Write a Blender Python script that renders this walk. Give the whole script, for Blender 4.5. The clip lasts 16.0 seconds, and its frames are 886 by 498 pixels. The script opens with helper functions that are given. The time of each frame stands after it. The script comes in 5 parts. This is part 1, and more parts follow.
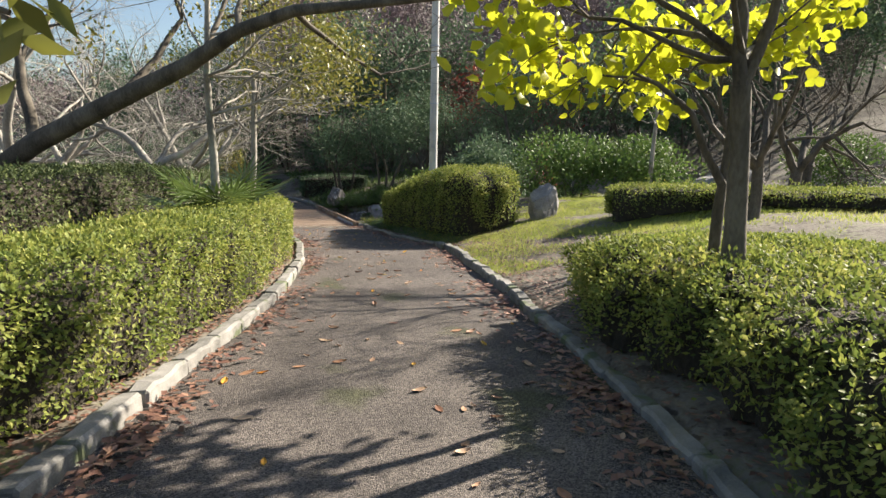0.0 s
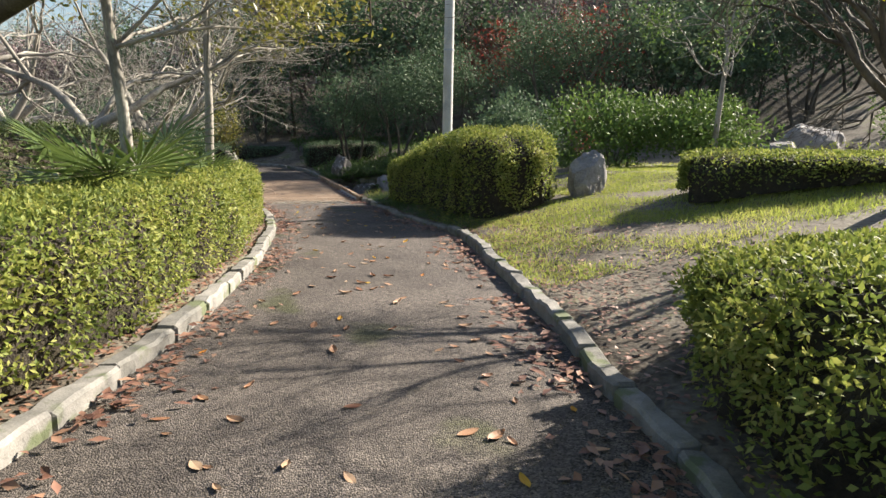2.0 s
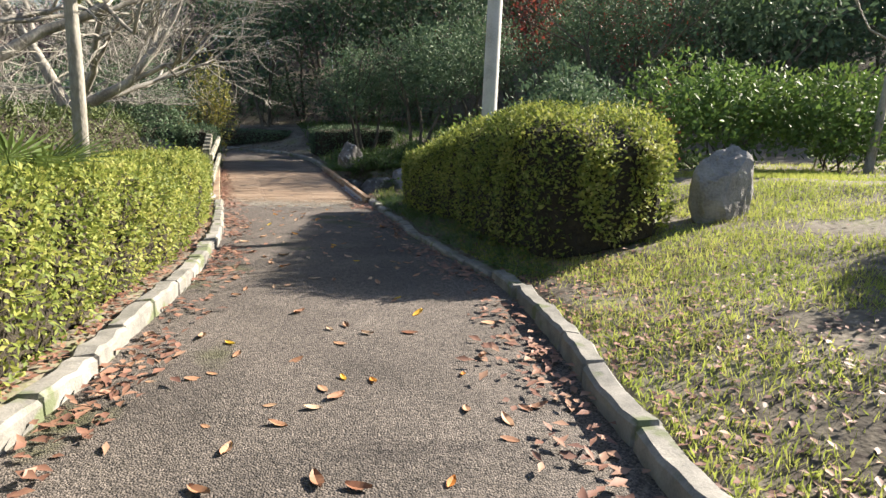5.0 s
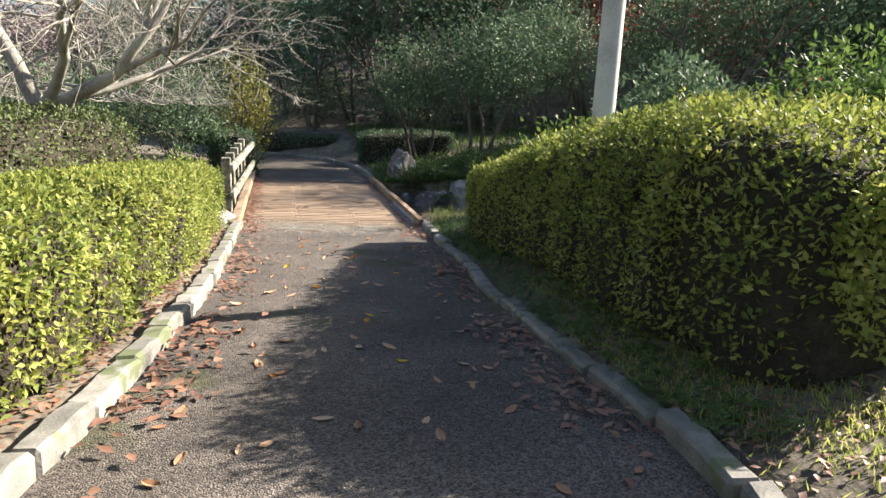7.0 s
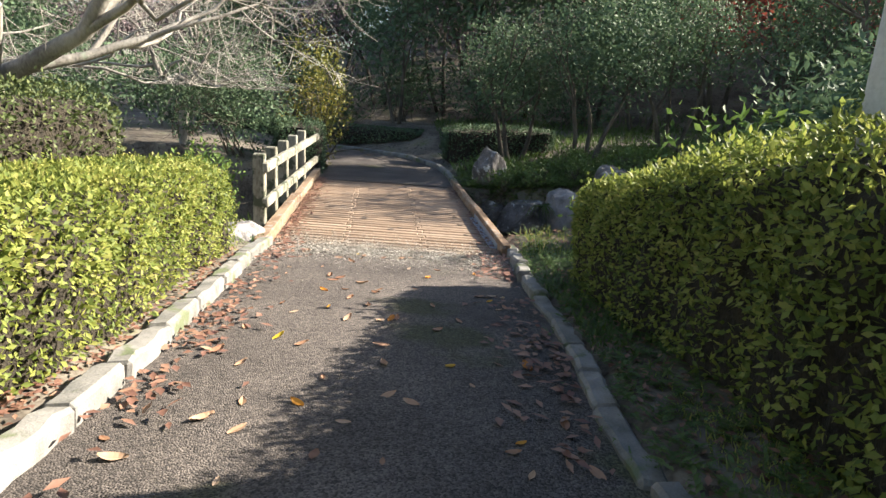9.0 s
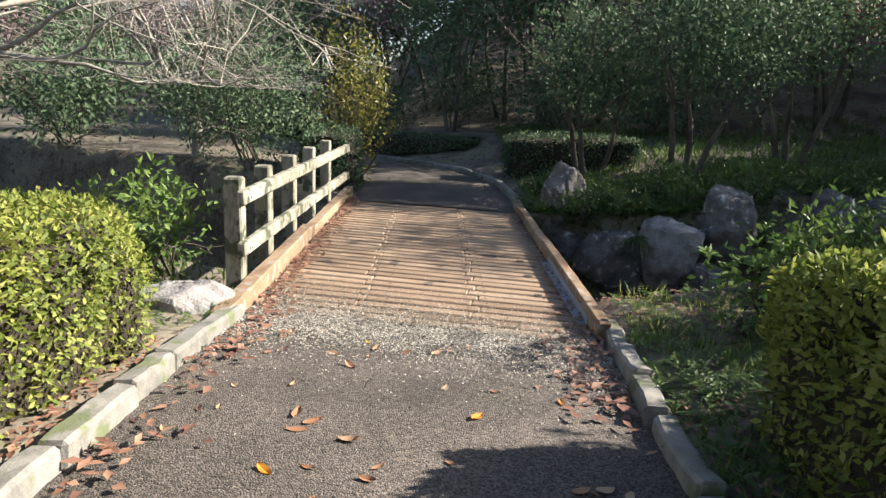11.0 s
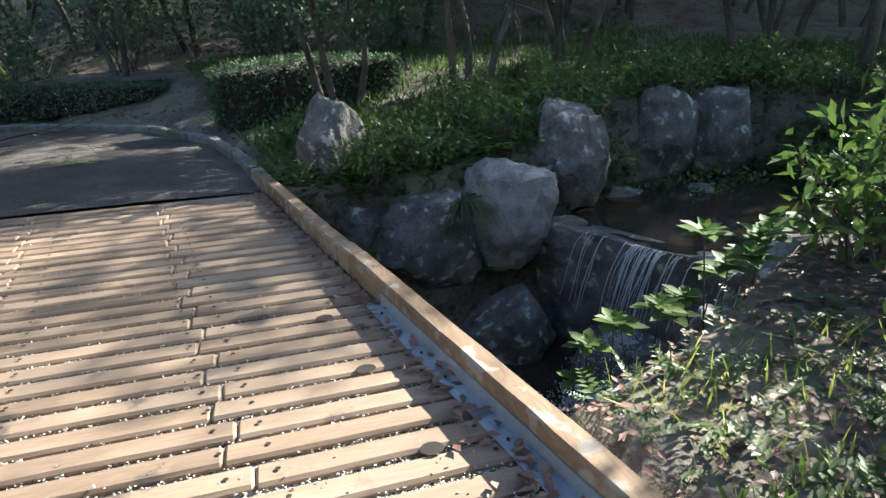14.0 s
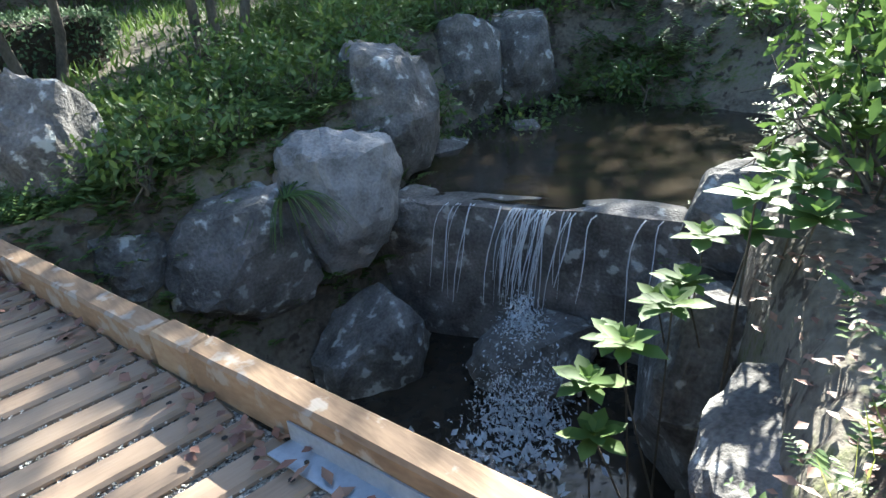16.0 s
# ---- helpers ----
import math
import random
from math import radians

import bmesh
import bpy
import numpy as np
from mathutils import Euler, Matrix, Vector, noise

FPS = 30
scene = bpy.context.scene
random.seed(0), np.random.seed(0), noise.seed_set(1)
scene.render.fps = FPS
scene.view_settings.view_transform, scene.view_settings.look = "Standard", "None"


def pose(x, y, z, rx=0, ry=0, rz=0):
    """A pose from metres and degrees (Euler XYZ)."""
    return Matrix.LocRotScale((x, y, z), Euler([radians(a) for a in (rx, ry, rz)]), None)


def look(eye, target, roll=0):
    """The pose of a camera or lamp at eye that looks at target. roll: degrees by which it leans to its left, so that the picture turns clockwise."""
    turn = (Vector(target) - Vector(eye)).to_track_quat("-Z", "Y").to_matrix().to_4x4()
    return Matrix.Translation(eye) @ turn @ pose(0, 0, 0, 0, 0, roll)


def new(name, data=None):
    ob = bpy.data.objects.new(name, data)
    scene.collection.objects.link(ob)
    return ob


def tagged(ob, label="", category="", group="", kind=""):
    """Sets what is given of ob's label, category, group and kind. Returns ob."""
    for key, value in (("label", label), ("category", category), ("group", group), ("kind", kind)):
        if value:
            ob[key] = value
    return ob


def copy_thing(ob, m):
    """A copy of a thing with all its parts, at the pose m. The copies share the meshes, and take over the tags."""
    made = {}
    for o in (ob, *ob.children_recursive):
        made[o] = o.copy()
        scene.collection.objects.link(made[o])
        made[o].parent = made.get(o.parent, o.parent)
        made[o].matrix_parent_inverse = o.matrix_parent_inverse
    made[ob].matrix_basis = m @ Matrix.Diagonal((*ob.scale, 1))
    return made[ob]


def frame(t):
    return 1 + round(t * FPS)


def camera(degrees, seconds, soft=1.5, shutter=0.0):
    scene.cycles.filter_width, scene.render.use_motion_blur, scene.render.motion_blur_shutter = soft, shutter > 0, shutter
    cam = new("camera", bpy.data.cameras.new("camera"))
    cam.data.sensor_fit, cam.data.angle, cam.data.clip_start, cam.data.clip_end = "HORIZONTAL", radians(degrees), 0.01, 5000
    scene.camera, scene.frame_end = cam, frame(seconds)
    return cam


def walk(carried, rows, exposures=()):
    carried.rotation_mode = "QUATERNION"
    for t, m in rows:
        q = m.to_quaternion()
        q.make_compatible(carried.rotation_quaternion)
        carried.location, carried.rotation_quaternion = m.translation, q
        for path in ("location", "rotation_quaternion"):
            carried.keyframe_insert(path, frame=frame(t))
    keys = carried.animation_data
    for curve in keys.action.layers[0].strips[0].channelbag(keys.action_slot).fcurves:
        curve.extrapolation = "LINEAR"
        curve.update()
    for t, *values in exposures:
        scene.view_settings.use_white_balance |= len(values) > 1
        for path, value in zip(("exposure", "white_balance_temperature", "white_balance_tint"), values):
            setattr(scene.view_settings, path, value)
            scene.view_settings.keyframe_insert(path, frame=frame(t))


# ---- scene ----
cam = camera(70.8, 16.0)
PATH = [
    (0, (1.327, 0.167, 2.614), (1.797, 2.082, 2.279), 1.2),
    (0.5, (1.553, 0.812, 2.552), (2.152, 2.687, 2.196), 0.4),
    (1, (1.703, 1.536, 2.508), (2.155, 3.447, 2.129), 0.9),
    (1.5, (1.966, 2.184, 2.443), (2.412, 4.094, 2.052), 0.8),
    (2, (2.075, 2.836, 2.406), (2.477, 4.747, 1.973), 1.1),
    (2.5, (2.227, 3.496, 2.353), (2.637, 5.399, 1.894), 1.2),
    (3, (2.309, 4.125, 2.316), (2.633, 6.041, 1.843), 1.9),
    (3.5, (2.5, 4.794, 2.255), (2.848, 6.702, 1.765), 2.0),
    (3.7, (2.549, 5.063, 2.252), (2.894, 6.974, 1.771), 2.3),
    (5.8, (2.717, 7.708, 2.137), (3.026, 9.627, 1.668), 2.0),
    (6, (2.72, 7.947, 2.15), (3.009, 9.87, 1.682), 1.9),
    (6.5, (2.787, 8.667, 2.104), (2.98, 10.602, 1.637), 2.5),
    (7, (2.789, 9.339, 2.072), (2.962, 11.277, 1.606), 2.4),
    (7.5, (2.833, 10.082, 2.025), (2.915, 12.024, 1.555), 2.8),
    (8, (2.884, 10.728, 1.996), (2.853, 12.67, 1.517), 3.1),
    (8.5, (2.974, 11.397, 1.962), (2.83, 13.332, 1.478), 3.8),
    (9, (2.983, 11.983, 1.92), (2.866, 13.918, 1.429), 3.5),
    (9.5, (2.975, 12.698, 1.877), (2.816, 14.631, 1.389), 3.4),
    (9.7, (2.927, 12.963, 1.867), (2.765, 14.894, 1.372), 3.3),
    (11.8, (2.716, 15.88, 1.631), (2.349, 17.788, 1.156), 3.0),
    (12, (2.692, 16.166, 1.571), (2.343, 18.077, 1.095), 3.0),
    (12.5, (2.534, 16.8, 1.52), (2.293, 18.725, 1.035), 2.6),
    (13, (2.45, 17.491, 1.458), (2.535, 19.405, 0.883), 0.5),
    (13.5, (2.38, 18.019, 1.456), (2.692, 19.891, 0.826), -0.7),
    (14, (2.322, 18.613, 1.397), (2.854, 20.424, 0.735), -2.1),
    (14.5, (2.315, 19.14, 1.367), (3.038, 20.866, 0.662), -2.7),
    (15, (2.265, 19.609, 1.316), (3.124, 21.258, 0.579), -3.5),
    (15.5, (2.327, 19.998, 1.247), (3.276, 21.582, 0.478), -4.2),
    (16, (2.314, 20.262, 1.242), (3.484, 21.644, 0.393), -5.9),
]
walk(cam, [(t, look(eye, target, roll)) for t, eye, target, roll in PATH],
     exposures=[(0.0, 1.55, 6500, 10), (3.5, 1.6, 6500, 10), (6.5, 1.95, 6450, 10), (9.5, 1.95, 6400, 10), (12.5, 1.42, 6150, 8), (14.0, 2.15, 5850, 4), (16.0, 2.95, 5700, 3)])

# ---------------------------------------------------------------- light
SUN = Vector((0.83, 0.31, 0.51)).normalized()      # towards the sun
world = bpy.data.worlds.new("sky")
scene.world = world
world.use_nodes = True
wn = world.node_tree.nodes
sky = wn.new("ShaderNodeTexSky")
sky.sky_type, sky.sun_disc = "NISHITA", False
sky.sun_elevation = math.asin(SUN.z)
sky.sun_rotation = math.atan2(SUN.x, SUN.y)
world.node_tree.links.new(sky.outputs[0], wn["Background"].inputs[0])
wn["Background"].inputs[1].default_value = 0.055
lamp = bpy.data.lights.new("sun", "SUN")
lamp.energy, lamp.angle, lamp.color = 5.0, radians(0.6), (1.0, 0.9, 0.76)
new("sun", lamp).matrix_world = look(SUN * 60, (0, 0, 0))

RNG = np.random.default_rng(7)


# ---------------------------------------------------------------- materials
def material(name, colours, scale=4.0, fine=60.0, rough=0.8, bump=0.3, dist=0.01, island=0.0, clear=0.0, metal=0.0,
             spots=None, spec=0.5, stretch=(1, 1, 1), per_object=0.0, fleck=0.0):
    """Colours blended by a coarse noise, broken up by a fine one; clear: share of light let through (leaves)."""
    m = bpy.data.materials.new(name)
    m.use_nodes = True
    nt = m.node_tree
    N, L = nt.nodes.new, nt.links.new
    bsdf = nt.nodes["Principled BSDF"]
    co = N("ShaderNodeTexCoord")
    mp = N("ShaderNodeMapping")
    mp.inputs["Scale"].default_value = stretch
    geo = N("ShaderNodeNewGeometry")
    L(geo.outputs["Position"], mp.inputs[0])
    a = N("ShaderNodeTexNoise")
    a.inputs["Scale"].default_value, a.inputs["Detail"].default_value = scale, 5
    L(mp.outputs[0], a.inputs["Vector"])
    b = N("ShaderNodeTexNoise")
    b.inputs["Scale"].default_value, b.inputs["Detail"].default_value = fine, 4
    L(mp.outputs[0], b.inputs["Vector"])
    mix = N("ShaderNodeMath")
    mix.operation = "MULTIPLY_ADD"
    L(b.outputs[0], mix.inputs[0])
    mix.inputs[1].default_value = 0.5
    L(a.outputs[0], mix.inputs[2])
    last = mix.outputs[0]
    last_off = 0.25
    for amount, source in ((island, geo.outputs["Random Per Island"]),
                           (per_object, N("ShaderNodeObjectInfo").outputs["Random"] if per_object else None)):
        if amount:
            ad = N("ShaderNodeMath")
            ad.operation = "MULTIPLY_ADD"
            L(source, ad.inputs[0])
            ad.inputs[1].default_value = amount
            L(last, ad.inputs[2])
            last = ad.outputs[0]
            last_off += amount / 2
    ramp = N("ShaderNodeValToRGB")
    lo, hi = 0.5 + last_off - 0.22 - island / 2 - per_object / 2, 0.5 + last_off + 0.22 + island / 2 + per_object / 2
    sc = N("ShaderNodeMapRange")
    sc.inputs["From Min"].default_value, sc.inputs["From Max"].default_value = lo, hi
    L(last, sc.inputs[0])
    L(sc.outputs[0], ramp.inputs[0])
    els = ramp.color_ramp.elements
    while len(els) > 1:
        els.remove(els[-1])
    for k, c in enumerate(colours):
        p = k / max(1, len(colours) - 1)
        e = els[0] if k == 0 else els.new(p)
        e.position, e.color = p, (*c, 1)
    colour = ramp.outputs[0]
    if spots:
        sc2, size, lim = spots
        v = N("ShaderNodeTexNoise")
        v.inputs["Scale"].default_value, v.inputs["Detail"].default_value = size, 6
        L(geo.outputs["Position"], v.inputs["Vector"])
        rp = N("ShaderNodeMapRange")
        rp.inputs["From Min"].default_value, rp.inputs["From Max"].default_value = lim, lim + 0.06
        L(v.outputs[0], rp.inputs[0])
        mx = N("ShaderNodeMix")
        mx.data_type = "RGBA"
        L(rp.outputs[0], mx.inputs[0])
        L(colour, mx.inputs[6])
        mx.inputs[7].default_value = (*sc2, 1)
        colour = mx.outputs[2]
    if fleck:
        v = N("ShaderNodeTexVoronoi")
        v.inputs["Scale"].default_value = fleck
        L(geo.outputs["Position"], v.inputs["Vector"])
        mx = N("ShaderNodeMix")
        mx.data_type, mx.blend_type = "RGBA", "MULTIPLY"
        mx.inputs[0].default_value = 0.85
        L(colour, mx.inputs[6])
        hs = N("ShaderNodeMapRange")
        sp = N("ShaderNodeSeparateColor")
        L(v.outputs["Color"], sp.inputs[0])
        L(sp.outputs[0], hs.inputs[0])
        hs.inputs["To Min"].default_value, hs.inputs["To Max"].default_value = 0.15, 2.15
        L(hs.outputs[0], mx.inputs[7])
        colour = mx.outputs[2]
    L(colour, bsdf.inputs["Base Color"])
    bsdf.inputs["Roughness"].default_value = rough
    bsdf.inputs["Metallic"].default_value = metal
    bsdf.inputs["Specular IOR Level"].default_value = spec
    if bump:
        bp = N("ShaderNodeBump")
        bp.inputs["Strength"].default_value, bp.inputs["Distance"].default_value = bump, dist
        if fleck:
            L(v.outputs["Distance"], bp.inputs["Height"])
            bp.invert = True
        else:
            L(mix.outputs[0], bp.inputs["Height"])
        L(bp.outputs[0], bsdf.inputs["Normal"])
    if clear:
        tr = N("ShaderNodeBsdfTranslucent")
        L(colour, tr.inputs[0])
        sh = N("ShaderNodeMixShader")
        sh.inputs[0].default_value = clear
        L(bsdf.outputs[0], sh.inputs[1])
        L(tr.outputs[0], sh.inputs[2])
        L(sh.outputs[0], nt.nodes["Material Output"].inputs[0])
    return m


M_ROAD = material("asphalt", [(0.055, 0.046, 0.04), (0.095, 0.08, 0.069), (0.13, 0.11, 0.095)], 1.2, 30, 0.85, 1.0, 0.006, fleck=115,
                  spots=((0.06, 0.06, 0.03), 0.9, 0.6))
M_SOIL = material("soil_and_grass", [(0.055, 0.045, 0.033), (0.12, 0.1, 0.075), (0.19, 0.165, 0.13), (0.12, 0.13, 0.05)], 1.1, 22, 0.95, 0.9, 0.03,
                  spots=((0.06, 0.045, 0.035), 9, 0.58))
M_KERB = material("granite", [(0.11, 0.11, 0.097), (0.22, 0.21, 0.19), (0.32, 0.305, 0.28)], 7, 90, 0.85, 0.5, 0.012, per_object=0.25,
                  spots=((0.13, 0.15, 0.08), 4, 0.56))
M_ROCK = material("rock", [(0.06, 0.055, 0.05), (0.14, 0.13, 0.12), (0.24, 0.22, 0.21)], 4, 45, 0.9, 0.8, 0.03,
                  spots=((0.42, 0.42, 0.4), 8, 0.6))
M_ROCKP = material("pale_rock", [(0.14, 0.13, 0.125), (0.26, 0.245, 0.24), (0.36, 0.34, 0.33)], 4, 45, 0.9, 0.8, 0.03)
M_HEDGE = material("hedge_leaf", [(0.05, 0.075, 0.02), (0.16, 0.21, 0.045), (0.31, 0.34, 0.075), (0.45, 0.41, 0.14)], 2.0, 9, 0.6, 0, island=0.6, clear=0.4, spec=0.3)
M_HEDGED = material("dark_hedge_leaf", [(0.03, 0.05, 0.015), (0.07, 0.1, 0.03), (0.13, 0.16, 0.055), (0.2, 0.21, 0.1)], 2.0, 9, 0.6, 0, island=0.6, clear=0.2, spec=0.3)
# brown twigs taken down to near-black: shade inside the hedge is in this colour
M_TWIG_SHADE = material("shaded_hedge_twigs", [(0.02, 0.016, 0.01), (0.05, 0.04, 0.025)], 12, 60, 0.95, 1.0, 0.05)
M_BARK = material("grey_bark", [(0.15, 0.135, 0.115), (0.28, 0.26, 0.225), (0.4, 0.375, 0.33)], 5, 50, 0.9, 0.7, 0.02, stretch=(1, 1, 0.4),
                  spots=((0.3, 0.33, 0.26), 6, 0.62))
# dark bark as such; on the leaning cherry it is painted backlight shade
M_BARKD = material("dark_and_backlit_bark", [(0.035, 0.03, 0.022), (0.09, 0.075, 0.055), (0.15, 0.13, 0.1)], 5, 50, 0.9, 0.7, 0.02, stretch=(1, 1, 0.4))
M_YLEAF = material("yellow_leaf", [(0.3, 0.36, 0.02), (0.5, 0.52, 0.03), (0.62, 0.58, 0.04)], 2, 20, 0.45, 0, island=0.5, clear=0.6)
M_GLEAF = material("evergreen_leaf", [(0.045, 0.075, 0.042), (0.095, 0.15, 0.08), (0.16, 0.22, 0.115)], 1.0, 9, 0.65, 0, island=0.6, clear=0.25, spec=0.25)
M_OLEAF = material("olive_leaf", [(0.09, 0.11, 0.02), (0.2, 0.2, 0.04), (0.3, 0.24, 0.06)], 1.0, 9, 0.45, 0, island=0.6, clear=0.35)
M_BLEAF = material("shrub_leaf", [(0.05, 0.09, 0.025), (0.1, 0.17, 0.04), (0.19, 0.26, 0.06)], 1.0, 9, 0.6, 0, island=0.6, clear=0.3, spec=0.3)
M_RLEAF = material("red_leaf", [(0.12, 0.03, 0.025), (0.25, 0.05, 0.035), (0.35, 0.1, 0.05)], 1.0, 9, 0.5, 0, island=0.6, clear=0.3)
M_MAUVE = material("bare_crown", [(0.13, 0.1, 0.105), (0.22, 0.165, 0.17), (0.31, 0.235, 0.225)], 0.6, 9, 0.9, 0, island=0.6)
M_GRASS = material("grass_blade", [(0.17, 0.23, 0.05), (0.34, 0.39, 0.08), (0.48, 0.44, 0.17)], 0.9, 9, 0.6, 0, island=0.5, clear=0.48)
M_FERN = material("fern_leaf", [(0.05, 0.09, 0.02), (0.09, 0.15, 0.035), (0.15, 0.2, 0.05)], 1.2, 9, 0.5, 0, island=0.5, clear=0.3)
M_PALM = material("palm_leaf", [(0.07, 0.12, 0.03), (0.16, 0.22, 0.06)], 3, 9, 0.4, 0, island=0.5, clear=0.25)
M_LITTER = material("fallen_leaf", [(0.1, 0.045, 0.035), (0.22, 0.11, 0.075), (0.36, 0.22, 0.14)], 3, 30, 0.6, 0.2, 0.004, island=0.7, per_object=0.0)
M_LITTERO = material("fallen_leaf_single", [(0.16, 0.06, 0.03), (0.36, 0.2, 0.11), (0.5, 0.38, 0.26)], 3, 30, 0.6, 0.2, 0.004, per_object=0.9)
M_LITTERY = material("fallen_leaf_orange", [(0.45, 0.12, 0.02), (0.6, 0.3, 0.03), (0.6, 0.5, 0.03)], 3, 30, 0.6, 0.2, 0.004, per_object=0.9, clear=0.2)
M_PLANK = material("deck_board", [(0.17, 0.115, 0.075), (0.29, 0.205, 0.14), (0.38, 0.29, 0.21)], 3, 40, 0.75, 0.4, 0.006, stretch=(0.3, 2, 1), per_object=0.35,
                   spots=((0.12, 0.09, 0.07), 3, 0.62))
M_BEAM = material("beam_wood", [(0.12, 0.075, 0.045), (0.25, 0.165, 0.1), (0.36, 0.28, 0.19)], 3, 40, 0.8, 0.4, 0.006, stretch=(2, 0.3, 1), per_object=0.2,
                  spots=((0.3, 0.26, 0.22), 9, 0.56))
M_POST = material("weathered_wood", [(0.12, 0.11, 0.08), (0.26, 0.245, 0.19), (0.39, 0.365, 0.3)], 5, 50, 0.9, 0.5, 0.008, stretch=(1, 1, 0.3),
                  spots=((0.07, 0.08, 0.05), 6, 0.54))
M_GRIT = material("grit", [(0.2, 0.185, 0.16), (0.36, 0.335, 0.29), (0.46, 0.43, 0.385)], 3, 30, 0.95, 1.0, 0.01, fleck=110)
M_STEEL = material("galvanised_steel", [(0.3, 0.34, 0.4), (0.45, 0.49, 0.55)], 5, 60, 0.5, 0.1, 0.002, metal=0.6)
# near-black: painted shade for holes and girders, own colour for bolts and nails
M_DARK = material("shade_and_dark_metal", [(0.02, 0.015, 0.012), (0.03, 0.025, 0.02)], 5, 60, 0.9, 0)
M_POLE = material("concrete_pole", [(0.36, 0.36, 0.35), (0.5, 0.5, 0.49), (0.58, 0.58, 0.57)], 3, 50, 0.8, 0.2, 0.004)
M_WHITE = material("sign_white", [(0.7, 0.72, 0.72), (0.8, 0.8, 0.8)], 4, 40, 0.6, 0)
M_FOAM = material("white_water", [(0.6, 0.62, 0.66), (0.78, 0.8, 0.83), (0.85, 0.86, 0.88)], 10, 60, 0.3, 0.5, 0.02, island=0.5, clear=0.3)
M_WATER = material("dark_water", [(0.02, 0.017, 0.012), (0.045, 0.035, 0.025)], 1.5, 12, 0.06, 0.25, 0.02, spec=0.6)
M_HILL = material("wooded_ground", [(0.03, 0.03, 0.015), (0.06, 0.06, 0.03), (0.09, 0.09, 0.04)], 0.4, 5, 0.95, 0.6, 0.1)


# ---------------------------------------------------------------- mesh helpers
def put(name, verts, faces, mat, smooth=False, parent=None):
    me = bpy.data.meshes.new(name)
    if isinstance(verts, np.ndarray) and isinstance(faces, np.ndarray):
        n, k = faces.shape
        me.vertices.add(len(verts))
        me.vertices.foreach_set("co", verts.astype(np.float32).ravel())
        me.loops.add(n * k)
        me.loops.foreach_set("vertex_index", faces.astype(np.int32).ravel())
        me.polygons.add(n)
        me.polygons.foreach_set("loop_start", np.arange(n, dtype=np.int32) * k)
        me.update(calc_edges=True)
    else:
        me.from_pydata([tuple(v) for v in verts], [], [tuple(f) for f in faces])
        me.update()
    if smooth:
        me.polygons.foreach_set("use_smooth", np.ones(len(me.polygons), dtype=bool))
    me.materials.append(mat)
    ob = new(name, me)
    if parent:
        ob.parent = parent
    return ob


def unit(a):
    return a / np.maximum(np.linalg.norm(a, axis=1, keepdims=True), 1e-9)


def leaf_arrays(P, A, Nn, L, W):
    """Pointed leaves, folded a little along the rib: foot P, long axis A, face normal Nn, length L, width W."""
    A = unit(A)
    S = unit(np.cross(A, Nn))
    U = np.cross(S, A)
    L, W = np.asarray(L)[:, None], np.asarray(W)[:, None]
    mid = P + A * L * 0.45
    v = np.stack([P, mid + S * W * 0.5 + U * W * 0.15, P + A * L, mid - S * W * 0.5 + U * W * 0.15], 1)
    n = len(P)
    i = np.arange(n)[:, None] * 4
    f = np.concatenate([i + [0, 1, 2], i + [0, 2, 3]], 0)
    return v.reshape(-1, 3), f


def round_leaves(P, A, Nn, L, W):
    """Broad leaves with a rounded outline, folded along the rib."""
    A = unit(A)
    S = unit(np.cross(A, Nn))
    U = np.cross(S, A)
    L, W = np.asarray(L)[:, None], np.asarray(W)[:, None]
    v = np.stack([P] + [P + A * L * a + S * W * b + U * W * 0.25 * abs(b) - U * L * 0.12 * a * a
                        for a, b in ((0.25, 0.42), (0.65, 0.5), (1.0, 0.0), (0.65, -0.5), (0.25, -0.42))], 1)
    i = np.arange(len(P))[:, None] * 6
    f = np.concatenate([i + [0, 1, 2], i + [0, 2, 3], i + [0, 3, 4], i + [0, 4, 5]], 0)
    return v.reshape(-1, 3), f


def leaf_cloud(name, P, Nn, length, width, mat, parent=None, spread=0.8, rng=RNG, shape=leaf_arrays):
    n = len(P)
    A = unit(np.asarray(Nn) * 0.6 + rng.normal(size=(n, 3)) * spread)
    F = unit(np.asarray(Nn) + rng.normal(size=(n, 3)) * 0.5 + (0, 0, 0.3))
    v, f = shape(np.asarray(P), A, F, length * rng.uniform(0.6, 1.3, n), width * rng.uniform(0.7, 1.3, n))
    return put(name, v, f, mat, parent=parent)


def tubes(name, lines, mat, parent=None):
    """One mesh of tapered limbs; each line is (points, radii, sides)."""
    V, Fc, base = [], [], 0
    for pts, rad, sides in lines:
        pts = np.asarray(pts, float)
        n = len(pts)
        t = np.gradient(pts, axis=0)
        t = unit(t)
        ref = np.array([0.0, 0, 1.0]) if abs(t[0][2]) < 0.8 else np.array([1.0, 0, 0])
        s = unit(np.cross(t, ref))
        u = np.cross(s, t)
        an = np.arange(sides) * 2 * math.pi / sides
        ring = pts[:, None] + np.asarray(rad)[:, None, None] * (s[:, None] * np.cos(an)[None, :, None] + u[:, None] * np.sin(an)[None, :, None])
        V.append(ring.reshape(-1, 3))
        a = base + np.arange(n - 1)[:, None] * sides
        k = np.arange(sides)[None]
        k2 = (k + 1) % sides
        Fc.append(np.stack([a + k, a + k2, a + sides + k2, a + sides + k], -1).reshape(-1, 4))
        base += n * sides
    return put(name, np.concatenate(V), np.concatenate(Fc), mat, smooth=True, parent=parent)


